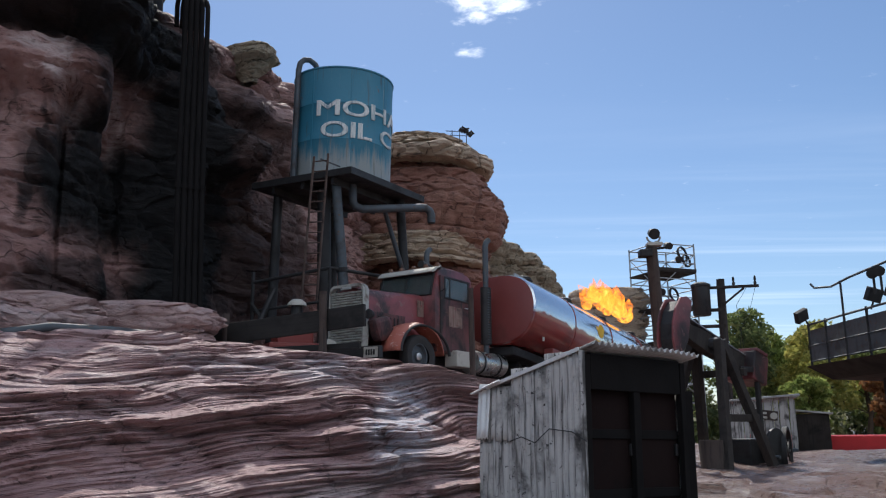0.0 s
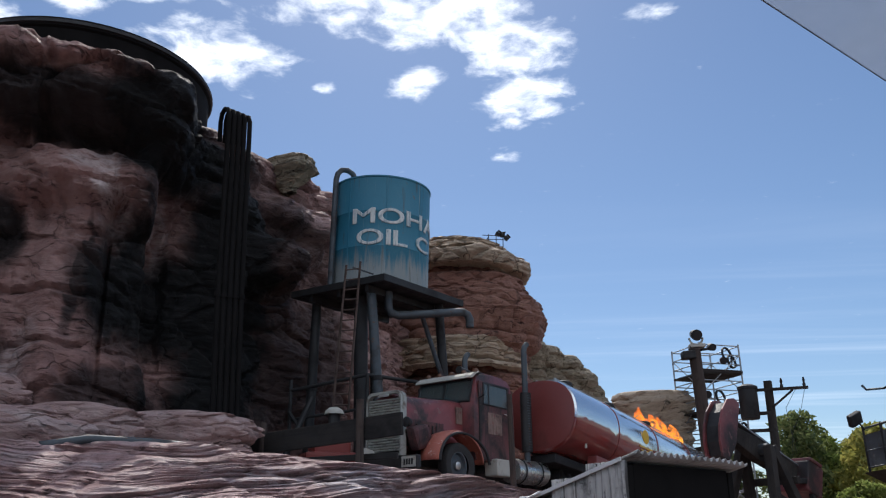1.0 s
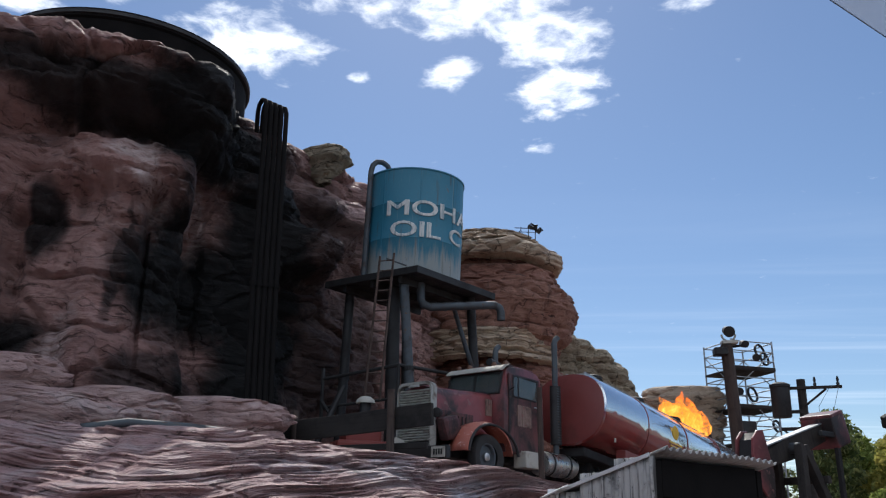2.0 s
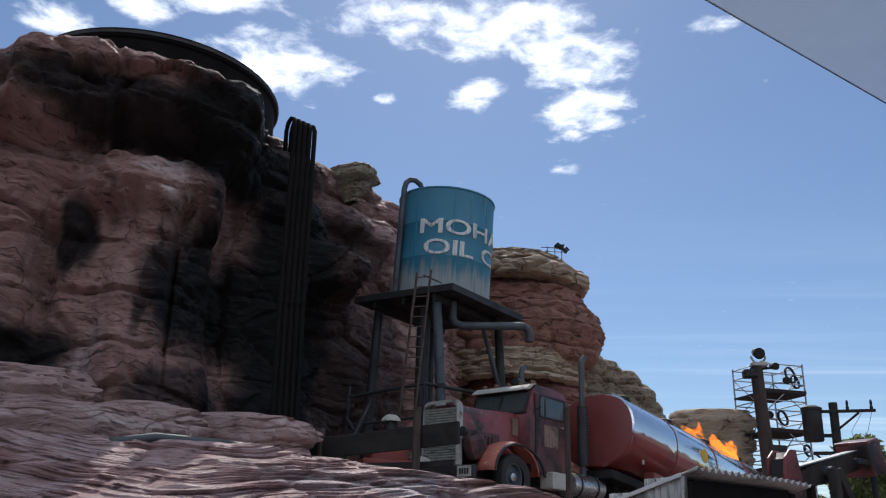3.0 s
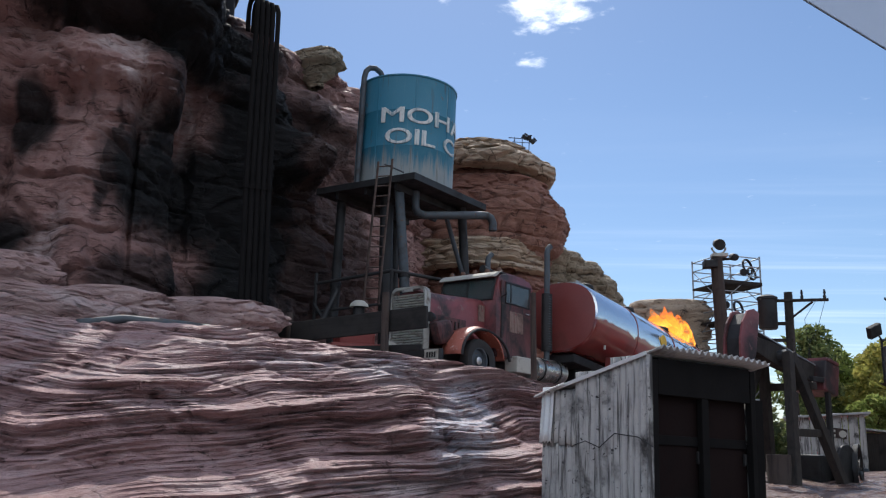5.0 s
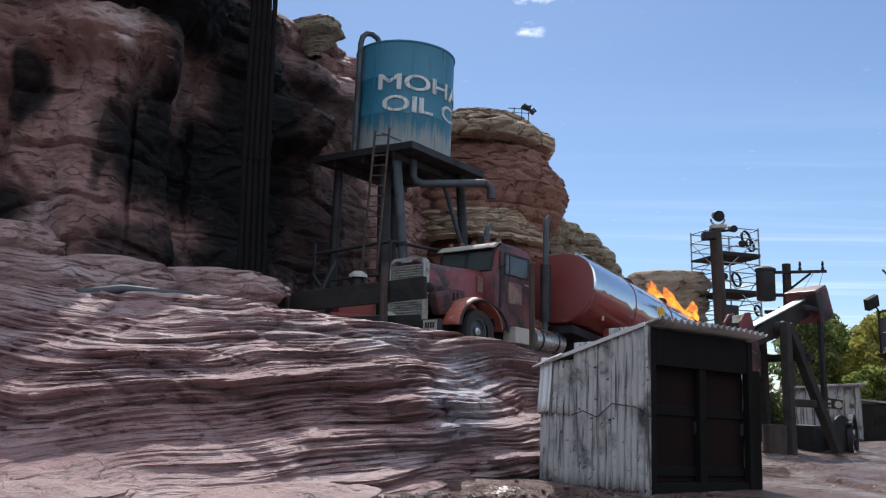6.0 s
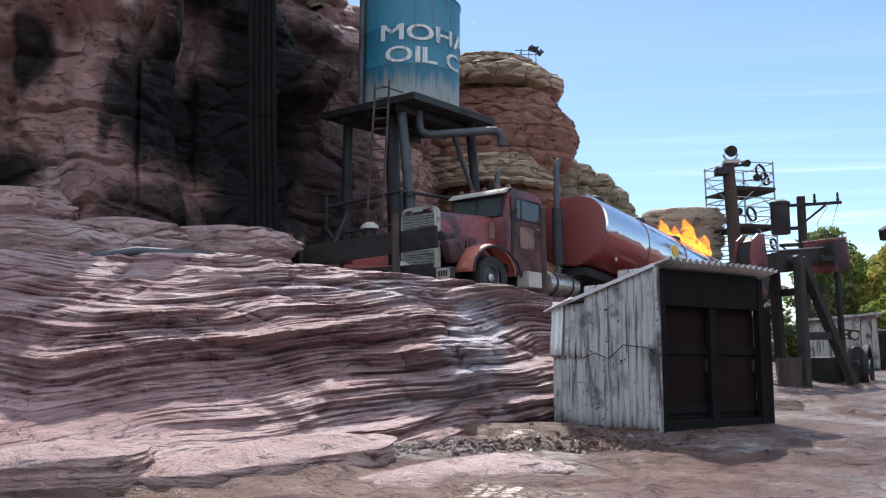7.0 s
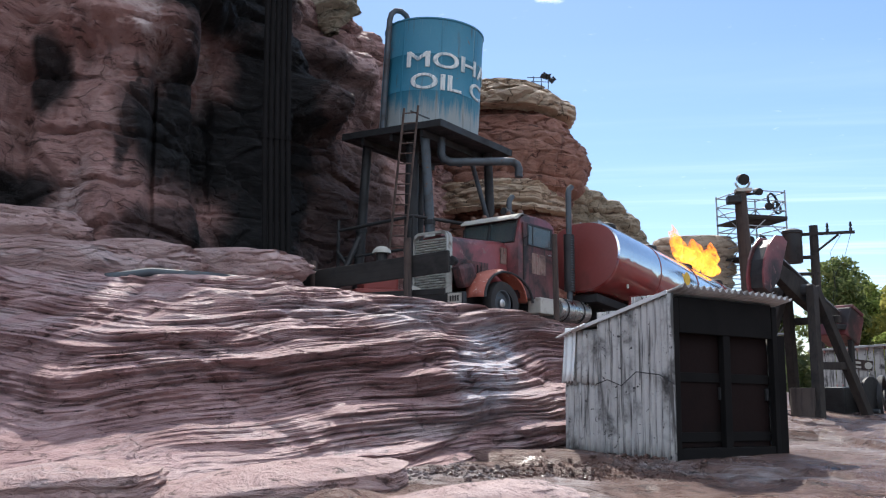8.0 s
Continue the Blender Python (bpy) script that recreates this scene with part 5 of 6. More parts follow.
# ---- poles, scaffold, sheds and the deck beyond ----
def build_poles():
    p = empty("wooden_post", pose(8.55, 33.0, 0.6, 0, -1.4, 0), "thick leaning weathered timber post carrying a lamp", "post")
    part("trunk", tube((0, 0, 0), (-0.02, 0, 7.5), 0.27, 0.23, 14), WOOD_POLE, p, "", None, True)
    part("top_bracket", box(0.5, 0.5, 0.3, (-0.3, -0.1, 7.25), 0.05), BLACK_STEEL, p)
    part("lamp_foot", box(0.6, 0.4, 0.14, (0.1, 0, 7.62), 0.03), PLATE_WHITE, p)
    part("lamp_yoke", bent(arc(0.1, 7.94, 0.26, 180, 360, 14), 0.04, 8), PLATE_WHITE, p)
    part("lamp_head", tube((0.1, -0.22, 8.0), (0.1, 0.22, 8.14), 0.22, 0.17, 16), BLACK_STEEL, p, "black moving-head lamp", None, True)
    part("side_lamp", tube((0.65, -0.2, 7.5), (0.65, 0.2, 7.6), 0.14, n=14), BLACK_STEEL, p, "", None, True)
    part("side_lamp_arm", tube((0.1, 0, 7.45), (0.65, 0, 7.5), 0.05, n=8), BLACK_STEEL, p)
    t = empty("telegraph_pole", pose(10.35, 31.33, 0.4, 0, 0.6, -17), "dark wooden telegraph pole with a transformer can", "telegraph pole")
    part("pole", tube((0, 0, 0), (0, 0, 6.1), 0.17, 0.15, 14), WOOD_DARK, t, "", None, True)
    part("crossarm", box(1.75, 0.12, 0.1, (0.45, -0.12, 5.78), 0.01), WOOD_DARK, t)
    part("crossarm_brace", tube((0.08, -0.14, 5.15), (0.8, -0.14, 5.72), 0.04, n=8), WOOD_DARK, t)
    part("lower_arm", box(0.9, 0.1, 0.12, (-0.35, -0.1, 4.95), 0.01), WOOD_DARK, t)
    part("lower_arm", box(0.9, 0.1, 0.12, (-0.35, -0.1, 4.35), 0.01, (0, 0, 0)), WOOD_DARK, t)
    part("lower_brace", tube((-0.7, -0.1, 4.3), (-0.1, -0.1, 3.75), 0.035, n=8), WOOD_DARK, t)
    for x in (0.45, 1.2):
        part("insulator", lathe([(0.0, 0.0), (0.05, 0.0), (0.06, 0.08), (0.03, 0.14), (0.05, 0.2), (0.03, 0.32), (0.0, 0.34)], 12), BLACK_STEEL, t, "", pose(x, -0.12, 5.83), True)
    can = part("transformer", lathe([(0.0, 0.0), (0.3, 0.0), (0.33, 0.05), (0.33, 1.05), (0.36, 1.08), (0.36, 1.16), (0.2, 1.24), (0.0, 1.26)], 24), BLACK_STEEL, t, "dark grey transformer can", pose(-0.72, -0.15, 4.75), True)
    part("loose_wire", bent([(1.2, -0.12, 5.75), (0.95, -0.12, 4.9), (0.6, -0.1, 4.2), (0.5, -0.05, 3.3)], 0.008, 5), BLACK_STEEL, t)
    part("loose_wire", bent([(0.9, -0.12, 5.75), (0.5, -0.12, 5.1), (0.55, -0.1, 4.5), (0.65, -0.05, 3.5)], 0.008, 5), BLACK_STEEL, t)


def build_scaffold():
    s = empty("scaffold_tower", pose(12.3, 46.6, 0.4, 0, 0, 22), "galvanised tube scaffold tower with decks and stage lamps", "scaffold")
    W = 2.5
    tubes = [((a * W / 2, b * W / 2, 0), (a * W / 2, b * W / 2, 10.6)) for a in (-1, 1) for b in (-1, 1)]
    for a, b in tubes:
        part("standard", tube(a, b, 0.045, n=8), SCAFFOLD, s)
    for i, z in enumerate((2.0, 3.0, 4.0, 5.0, 5.6, 6.1, 6.6, 7.0, 7.6, 8.1, 8.6, 9.0, 9.5, 10.0, 10.5)):
        for a in (-1, 1):
            part("ledger", tube((-W / 2, a * W / 2, z), (W / 2, a * W / 2, z), 0.032, n=6), SCAFFOLD, s)
            part("ledger", tube((a * W / 2, -W / 2, z), (a * W / 2, W / 2, z), 0.032, n=6), SCAFFOLD, s)
    for i in range(4):
        z = 2 + 2 * i
        for a in (-1, 1):
            k = 1 if i % 2 else -1
            part("diagonal", tube((-W / 2 * k, a * W / 2, z), (W / 2 * k, a * W / 2, z + 2), 0.028, n=6), SCAFFOLD, s)
            part("diagonal", tube((a * W / 2, -W / 2 * k, z), (a * W / 2, W / 2 * k, z + 2), 0.028, n=6), SCAFFOLD, s)
    for z in (5.2, 7.0, 9.0):
        d = part("deck", box(W + 0.08, W + 0.08, 0.1, (0, 0, z), 0.02), WOOD_DARK, s, "dark boarded deck")
        part("toe_board", box(W + 0.06, 0.04, 0.16, (0, -W / 2 - 0.06, z + 0.1), 0.01), WOOD_DARK, d)
    for x, y, z, rr in ((0.5, -1.2, 10.0, 0.42), (0.9, -1.0, 9.7, 0.35), (-0.3, -1.3, 7.7, 0.38), (-1.5, -1.2, 8.3, 0.25), (1.3, -0.9, 6.2, 0.3)):
        part("cable_coil", lathe([(rr - 0.05, -0.05), (rr + 0.03, -0.05), (rr + 0.03, 0.05), (rr - 0.05, 0.05), (rr - 0.05, -0.05)], 24), BLACK_STEEL, s, "", pose(x, y, z, 80, 0, 20), True)
    for x, y, z in ((-1.55, -1.3, 7.9), (-1.2, -1.4, 7.85), (0.1, -1.3, 9.7)):
        part("stage_lamp", tube((x, y, z), (x - 0.2, y - 0.35, z - 0.12), 0.16, 0.2, 12), BLACK_STEEL, s)
    part("control_box", box(0.9, 0.6, 1.6, (-1.9, -2.6, 5.3), 0.05), BLACK_STEEL, s)
    part("control_box_post", box(0.2, 0.2, 4.6, (-1.9, -2.6, 2.3), 0.02), BLACK_STEEL, s)


def build_far_shed():
    s = empty("plank_shed", pose(9.25, 28.6, -0.05, 0, 0, -19), "grey plank shed with a sloping tin roof and small sign", "shed")
    W, D = 2.2, 2.4
    board = mesh_of("plank", box(0.15, 0.03, 2.0, (0, 0, 1.0), 0.004), WOOD_GREY)
    tall = mesh_of("plank", box(0.15, 0.03, 2.15, (0, 0, 1.07), 0.004), WOOD_GREY)
    for i in range(14):
        shared("plank", board if i < 7 else tall, s, pose(0.08 + i * 0.156, 0.006 * (i % 3), 0.0, 0, 0.6 * ((i * 7) % 3 - 1), 0))
    for i in range(15):
        shared("plank", board, s, pose(W, 0.1 + i * 0.156, 0.0, 0, 0, 90))
        shared("plank", board, s, pose(0, 0.1 + i * 0.156, 0.0, 0, 0, 90))
    part("roof", box(W + 0.35, D + 0.4, 0.07, (W / 2, D / 2, 2.07), 0.01, (0, -4, 0)), TIN_ROOF, s, "dull sloping tin roof")
    sg = part("sign", box(0.85, 0.03, 0.3, (1.25, -0.045, 1.55), 0.006, (0, 8, 0)), WOOD_POLE, s, "weathered sign board with unreadable bars")
    for k in range(2):
        part("sign_bar", box(0.45, 0.012, 0.07, (1.12, -0.068, 1.62 - 0.14 * k), 0.0, (0, 8, 0)), PLATE_WHITE, sg)
    part("sign_disc", tube((1.55, -0.07, 1.5), (1.55, -0.055, 1.5), 0.11, n=18), PLATE_WHITE, sg)
    part("annexe", box(1.0, 1.6, 1.55, (W + 0.56, 1.6, 0.78), 0.02), WOOD_DARK, s)
    part("annexe_roof", box(1.2, 1.8, 0.06, (W + 0.58, 1.6, 1.62), 0.01, (0, 6, 0)), TIN_ROOF, s)


def build_deck():
    s = empty("lighting_deck", pose(10.2, 24.0, 2.62, 0, 0, 0), "raised steel deck with mesh railing and floodlights", "platform")
    # broad plate, pointed at its far end, thick and dark beneath
    own = bmesh.new()
    outline = [(0, 0), (0.0, -1.6), (0.05, -4.5), (0.2, -7.5), (0.5, -10.0), (7.5, -10.0), (7.5, 1.5), (2.0, 1.2)]
    top = [own.verts.new((x, y, 0.12 + 0.05 * x)) for x, y in outline]
    low = [own.verts.new((x + (0.7 if x < 5 else 0), y, -0.25)) for x, y in outline]
    own.faces.new(top)
    own.faces.new(low[::-1])
    n = len(top)
    for i in range(n):
        own.faces.new((top[(i + 1) % n], top[i], low[i], low[(i + 1) % n]))
    bmesh.ops.recalc_face_normals(own, faces=own.faces[:])
    part("deck_plate", own, WOOD_DARK, s, "dark brown deck plate")
    edge = [(0.0, 0.0), (0.0, -2.2), (0.05, -4.5), (0.2, -7.2), (0.5, -9.9)]
    def at(k):
        i = min(int(k), 3)
        f = k - i
        x = edge[i][0] + (edge[i + 1][0] - edge[i][0]) * f + 0.25
        y = edge[i][1] + (edge[i + 1][1] - edge[i][1]) * f + 0.2
        return Vector((x, y, 0.14 + 0.05 * x))
    for h, r in ((1.15, 0.03), (0.55, 0.022), (0.12, 0.022)):
        part("rail", bent([at(k / 4) + Vector((0, 0, h)) for k in range(0, 17)], r, 6), GREY_STEEL, s)
    for k in range(0, 17, 2):
        p0 = at(k / 4)
        part("post", tube(p0, p0 + Vector((0, 0, 1.2)), 0.035, n=8), BLACK_STEEL, s)
    for k in range(0, 16, 2):
        a, b = at(k / 4 + 0.02), at(k / 4 + 0.48)
        own = bmesh.new()
        vs = [own.verts.new(p) for p in (a + Vector((0, 0, 0.14)), b + Vector((0, 0, 0.14)), b + Vector((0, 0, 0.98)), a + Vector((0, 0, 0.98)))]
        own.faces.new(vs)
        pan = part("mesh_panel", own, GREY_STEEL, s, "grey windbreak panel")
        pan.modifiers.new("thickness", "SOLIDIFY").thickness = 0.012
    for k, h in ((0.05, 1.3), (1.6, 1.35), (2.0, 1.3), (2.3, 1.3)):
        p0 = at(k) + Vector((0, 0, h))
        fl = part("floodlight", box(0.42, 0.16, 0.34, tuple(p0 + Vector((-0.22 if k < 1 else 0.1, 0, 0.1))), 0.03, (20, -25 if k < 1 else 10, 20)), BLACK_STEEL, s, "black floodlight")
        part("floodlight_arm", tube(at(k) + Vector((0, 0, 1.1)), p0 + Vector((-0.12 if k < 1 else 0.1, 0, 0)), 0.025, n=6), BLACK_STEEL, fl)
    # upper hand pole and its brackets
    part("upper_rail", bent([at(0.5) + Vector((-0.3, 0, 2.15)), at(0.55) + Vector((-0.25, 0, 2.02)), at(0.75) + Vector((0, 0, 1.98)), at(1.2) + Vector((0, 0, 2.05)), at(2.0) + Vector((0, 0, 2.1)), at(3.5) + Vector((0, 0, 2.1))], 0.03, 8), GREY_STEEL, s)
    part("upper_post", tube(at(1.0) + Vector((0, 0, 0.2)), at(1.0) + Vector((0, 0, 2.05)), 0.03, n=8), BLACK_STEEL, s)
    for k in (1.72, 1.86):
        p0 = at(k) + Vector((0, 0, 1.95))
        lamp = part("spotlight", tube(p0, p0 + Vector((-0.2, -0.34, -0.08)), 0.10, 0.13, 14), BLACK_STEEL, s, "black stage spotlight", None, True)
        part("spotlight_yoke", tube(p0 + Vector((0, 0, -0.5)), p0, 0.03, n=6), BLACK_STEEL, lamp)
    for x, y in ((1.9, -0.6), (2.5, -1.1), (3.5, -5.0), (6.5, -8.5), (6.5, 0.5)):
        part("support", box(0.16, 0.16, 3.5, (x, y, -1.95), 0.02), BLACK_STEEL, s)
    for i in range(5):
        part("lattice", tube((1.9, -0.6, -3.3 + 0.6 * i), (2.5, -1.1, -2.9 + 0.6 * i), 0.035, n=6), BLACK_STEEL, s)


def build_red_truck():
    s = empty("red_trailer", pose(11.5, 30.6, -0.4, 0, 0, -24), "bright red low trailer with a yellow striped end", "trailer")
    part("body", box(5.2, 1.8, 1.15, (2.9, 0.9, 0.62), 0.05), FIRE_RED, s, "bright red panelled side")
    part("end_panel", box(0.35, 1.78, 1.05, (0.12, 0.9, 0.6), 0.04), YELLOW, s, "yellow end panel")
    part("canopy", box(1.5, 1.9, 0.14, (-0.3, 0.9, 1.22), 0.04, (0, -4, 0)), FIRE_RED, s)
    part("label_plate", box(0.3, 0.02, 0.3, (4.3, -0.012, 0.8), 0.004), PLATE_WHITE, s)
    part("skirt", box(5.2, 1.9, 0.2, (3.0, 0.9, 0.05), 0.03), FIRE_RED, s)
    for x, h in ((9.2, 0.42), (9.55, 0.5), (9.95, 0.38)):
        b = empty("bollard", pose(x + 1.3, 27.0, -0.15), "short grey metal bollard", "bollard", "bollards by the trailer")
        part("shaft", lathe([(0.0, 0.0), (0.12, 0.0), (0.12, h), (0.10, h + 0.08), (0.0, h + 0.12)], 14), GREY_STEEL, b, "", None, True)


def build_fence():
    f = empty("board_fence", pose(0, 0, 0), "dark tarred plank barrier on weathered posts", "fence")
    part("plank", box(4.3, 0.09, 0.46, (0, 0, 0), 0.02), WOOD_PLANK, f, "", pose(-3.4, 18.4, 3.36, 0, -2.2, -29.5))
    part("plank", box(3.6, 0.07, 0.13, (0, 0, 0), 0.02), WOOD_PLANK, f, "", pose(-3.2, 18.36, 2.86, 0, 1, -29.5))
    for x, y, z0, z1, r in ((-4.82, 19.2, 2.0, 3.75, 0.09), (-2.43, 17.72, 1.9, 4.0, 0.09), (0.68, 18.15, 1.6, 4.1, 0.065)):
        part("post", tube((x, y, z0), (x - 0.02, y, z1), r, r * 0.9, 12), WOOD_POLE, f, "", None, True)
    r = empty("pipe_rail", pose(0, 0, 0), "sooty pipe handrail by the tank legs", "railing")
    part("rail", bent([(-5.2, 23.4, 5.2), (-3.0, 22.9, 5.5), (-1.4, 23.4, 5.3)], 0.05, 8), BLACK_STEEL, r)
    part("rail", bent([(-5.2, 23.4, 4.4), (-3.0, 22.9, 4.6), (-1.4, 23.4, 4.5)], 0.04, 8), BLACK_STEEL, r)
    for x, y in ((-5.2, 23.4), (-3.0, 22.9), (-1.4, 23.4)):
        part("post", tube((x, y, 1.9), (x, y, 5.5), 0.05, n=8), BLACK_STEEL, r)
    part("strut", tube((-5.6, 22.6, 2.2), (-4.6, 23.4, 5.0), 0.09, n=8), BLACK_STEEL, r)
    part("strut", tube((-5.2, 23.3, 4.6), (-4.3, 22.9, 3.4), 0.05, n=8), BLACK_STEEL, r)


def build_engine():
    e = empty("red_pump_engine", pose(-3.6, 20.7, 2.3, 0, 0, 25), "small red pump engine with a pale domed cap", "engine")
    part("body", box(0.9, 0.7, 0.9, (0, 0, 1.05), 0.08), DULL_RED, e)
    part("base", box(1.6, 0.9, 0.5, (0.1, -0.1, 0.65), 0.08), DULL_RED, e)
    part("neck", tube((0.1, 0, 1.5), (0.1, 0, 1.85), 0.14, n=14), BLACK_STEEL, e)
    part("cap", lathe([(0.24, 0.0), (0.22, 0.08), (0.12, 0.16), (0.0, 0.18)], 18), PLATE_WHITE, e, "", pose(0.1, 0, 1.84), True)
    part("nose", box(0.5, 0.6, 0.3, (0.9, -0.3, 0.8), 0.08, (0, 20, 0)), PLATE_WHITE, e)
    part("skid", box(2.0, 0.7, 0.4, (0.1, 0, 0.2), 0.03), BLACK_STEEL, e)


def build_pipes():
    for i in range(5):
        dx = 0.125 * i
        p = empty("oil_pipe", pose(-6.1 + dx, 19.6 + 0.6 * dx, 0.0), "black upright oil pipe bent over the cliff top", "pipe", "pipes down the cliff")
        part("run", bent([(0, 0, 2.2), (-0.22, 0.3, 7.0), (-0.55, 1.2, 12.2), (-0.56, 1.22, 12.45 - 0.03 * i), (-0.62, 1.28, 12.64 - 0.03 * i), (-0.74, 1.4, 12.73 - 0.03 * i), (-0.87, 1.55, 12.66 - 0.03 * i), (-0.93, 1.65, 12.45), (-0.95, 1.75, 11.9)], 0.066, 10), SOOT_BLACK, p, "", None, True)
        part("clamp", tube((-0.22, 0.3, 6.94), (-0.22, 0.3, 7.06), 0.09, n=10), SOOT_BLACK, p)
    g = empty("water_pipe", pose(0, 0, 0), "blue-grey pipe lying along the slope's crown", "pipe")
    part("run", bent([(-7.0, 13.6, 2.72), (-6.4, 14.0, 2.86), (-5.6, 14.7, 2.86), (-4.8, 15.3, 2.8), (-4.0, 16.0, 2.6)], 0.075, 10), GREY_STEEL, g, "", None, True)
    d = empty("cliff_top_drum", pose(-12.3, 23.6, 11.95), "big soot-black steel drum standing on the cliff top", "tank")
    part("shell", lathe([(0.0, 0.0), (3.75, 0.0), (3.83, 0.1), (3.83, 2.9), (3.9, 2.95), (3.9, 3.2), (3.8, 3.25), (0.0, 3.4)], 96), SOOT_BLACK, d, "", None, True)
    part("rim", lathe([(3.9, 3.0), (3.95, 3.02), (3.95, 3.12), (3.9, 3.14)], 96), BLACK_STEEL, d, "", None, True)


def build_lamp_rig():
    s = empty("lamp_rig", pose(0.9, 35.0, 13.5, 0, 0, 10), "dark tube frame with stage floodlights on the mesa top", "stage lights")
    s.scale = (0.6, 0.6, 0.6)
    part("crossbar", tube((-1.0, 0, 0.42), (0.55, 0, 0.42), 0.03, n=8), BLACK_STEEL, s)
    part("lower_bar", tube((-0.7, 0.1, 0.16), (0.6, 0.1, 0.16), 0.025, n=8), BLACK_STEEL, s)
    for x in (-0.55, 0.0, 0.5):
        part("upright", tube((x, 0.05, -0.4), (x, 0, 0.5), 0.03, n=8), BLACK_STEEL, s)
    part("stay", tube((-0.95, 0.3, -0.3), (-0.5, 0, 0.42), 0.02, n=6), BLACK_STEEL, s)
    for x, z, a in ((0.12, 0.5, 20), (0.45, 0.42, -15), (0.72, 0.2, 35)):
        lamp = part("floodlight", box(0.34, 0.22, 0.3, (0, 0, 0), 0.04), BLACK_STEEL, s, "black floodlight", pose(x, -0.1, z, 20, a, 25))
        part("visor", box(0.36, 0.02, 0.12, (0, -0.14, 0.2), 0.005, (30, 0, 0)), BLACK_STEEL, lamp)


# ---- trees ----
def leaf_cloud(rnd, blobs, count, size):
    vs, fs = [], []
    tot = sum(b[3] ** 2 for b in blobs)
    for cx, cy, cz, r in blobs:
        for _ in range(int(count * r * r / tot)):
            d = Vector((rnd.gauss(0, 1), rnd.gauss(0, 1), rnd.gauss(0, 1))).normalized() * r * (0.45 + 0.65 * rnd.random() ** 0.6)
            c = Vector((cx, cy, cz)) + Vector((d.x, d.y, d.z * 0.75))
            a = Vector((rnd.gauss(0, 1), rnd.gauss(0, 1), rnd.gauss(0, 1))).normalized()
            b = a.orthogonal().normalized()
            s = size * (0.6 + 0.8 * rnd.random())
            n = len(vs)
            vs += [tuple(c - a * s), tuple(c + b * s * 0.45), tuple(c + a * s), tuple(c - b * s * 0.45)]
            fs.append((n, n + 1, n + 2, n + 3))
    return vs, fs


def leaf_object(name, vs, fs, mat, parent, label=""):
    me = bpy.data.meshes.new(name)
    me.from_pydata(vs, [], fs)
    me.materials.append(mat)
    ob = new(name, me)
    ob.parent = parent
    return tagged(ob, label)


def tree(x, y, h, seed, leaf, label, cat="tree", pine=False, leaves_n=5200, size=0.2):
    rnd = random.Random(seed)
    t = empty("pine_tree" if pine else "broadleaf_tree", pose(x, y, -0.5, 0, 0, rnd.random() * 360), label, cat, "trees beyond the set")
    trunk = bmesh.new()
    pts = [Vector((0.25 * noise.noise(Vector((seed, k * 0.7, 0))), 0.25 * noise.noise(Vector((seed, k * 0.7, 5))), h * 0.85 * k / 6)) for k in range(7)]
    for k, (a, b) in enumerate(zip(pts, pts[1:])):
        tube(a, b, 0.24 * h / 9 * (1 - k / 8), 0.24 * h / 9 * (1 - (k + 1) / 8), 8, trunk)
    blobs = []
    for k in range(15 if pine else 13):
        f = 0.28 + 0.68 * k / 14
        a = k * 2.4 + rnd.random()
        reach = h * (0.20 * (1.15 - f) + 0.05 if pine else 0.22 * math.sin(math.pi * (0.25 + 0.7 * f)) + 0.03) * (0.75 + 0.5 * rnd.random())
        start = pts[min(6, int(f * 6.6))]
        end = Vector((math.cos(a) * reach, math.sin(a) * reach, h * f + (0.0 if pine else 0.06 * h)))
        tube(start, end, 0.05 * h / 9, 0.02 * h / 9, 6, trunk)
        blobs.append((end.x, end.y, end.z, h * (0.075 + 0.05 * rnd.random())))
        blobs.append((end.x * 0.55, end.y * 0.55, end.z + 0.02 * h, h * (0.07 + 0.04 * rnd.random())))
    part("trunk", trunk, BARK, t)
    vs, fs = leaf_cloud(rnd, blobs, leaves_n, size)
    leaf_object("crown", vs, fs, leaf, t)


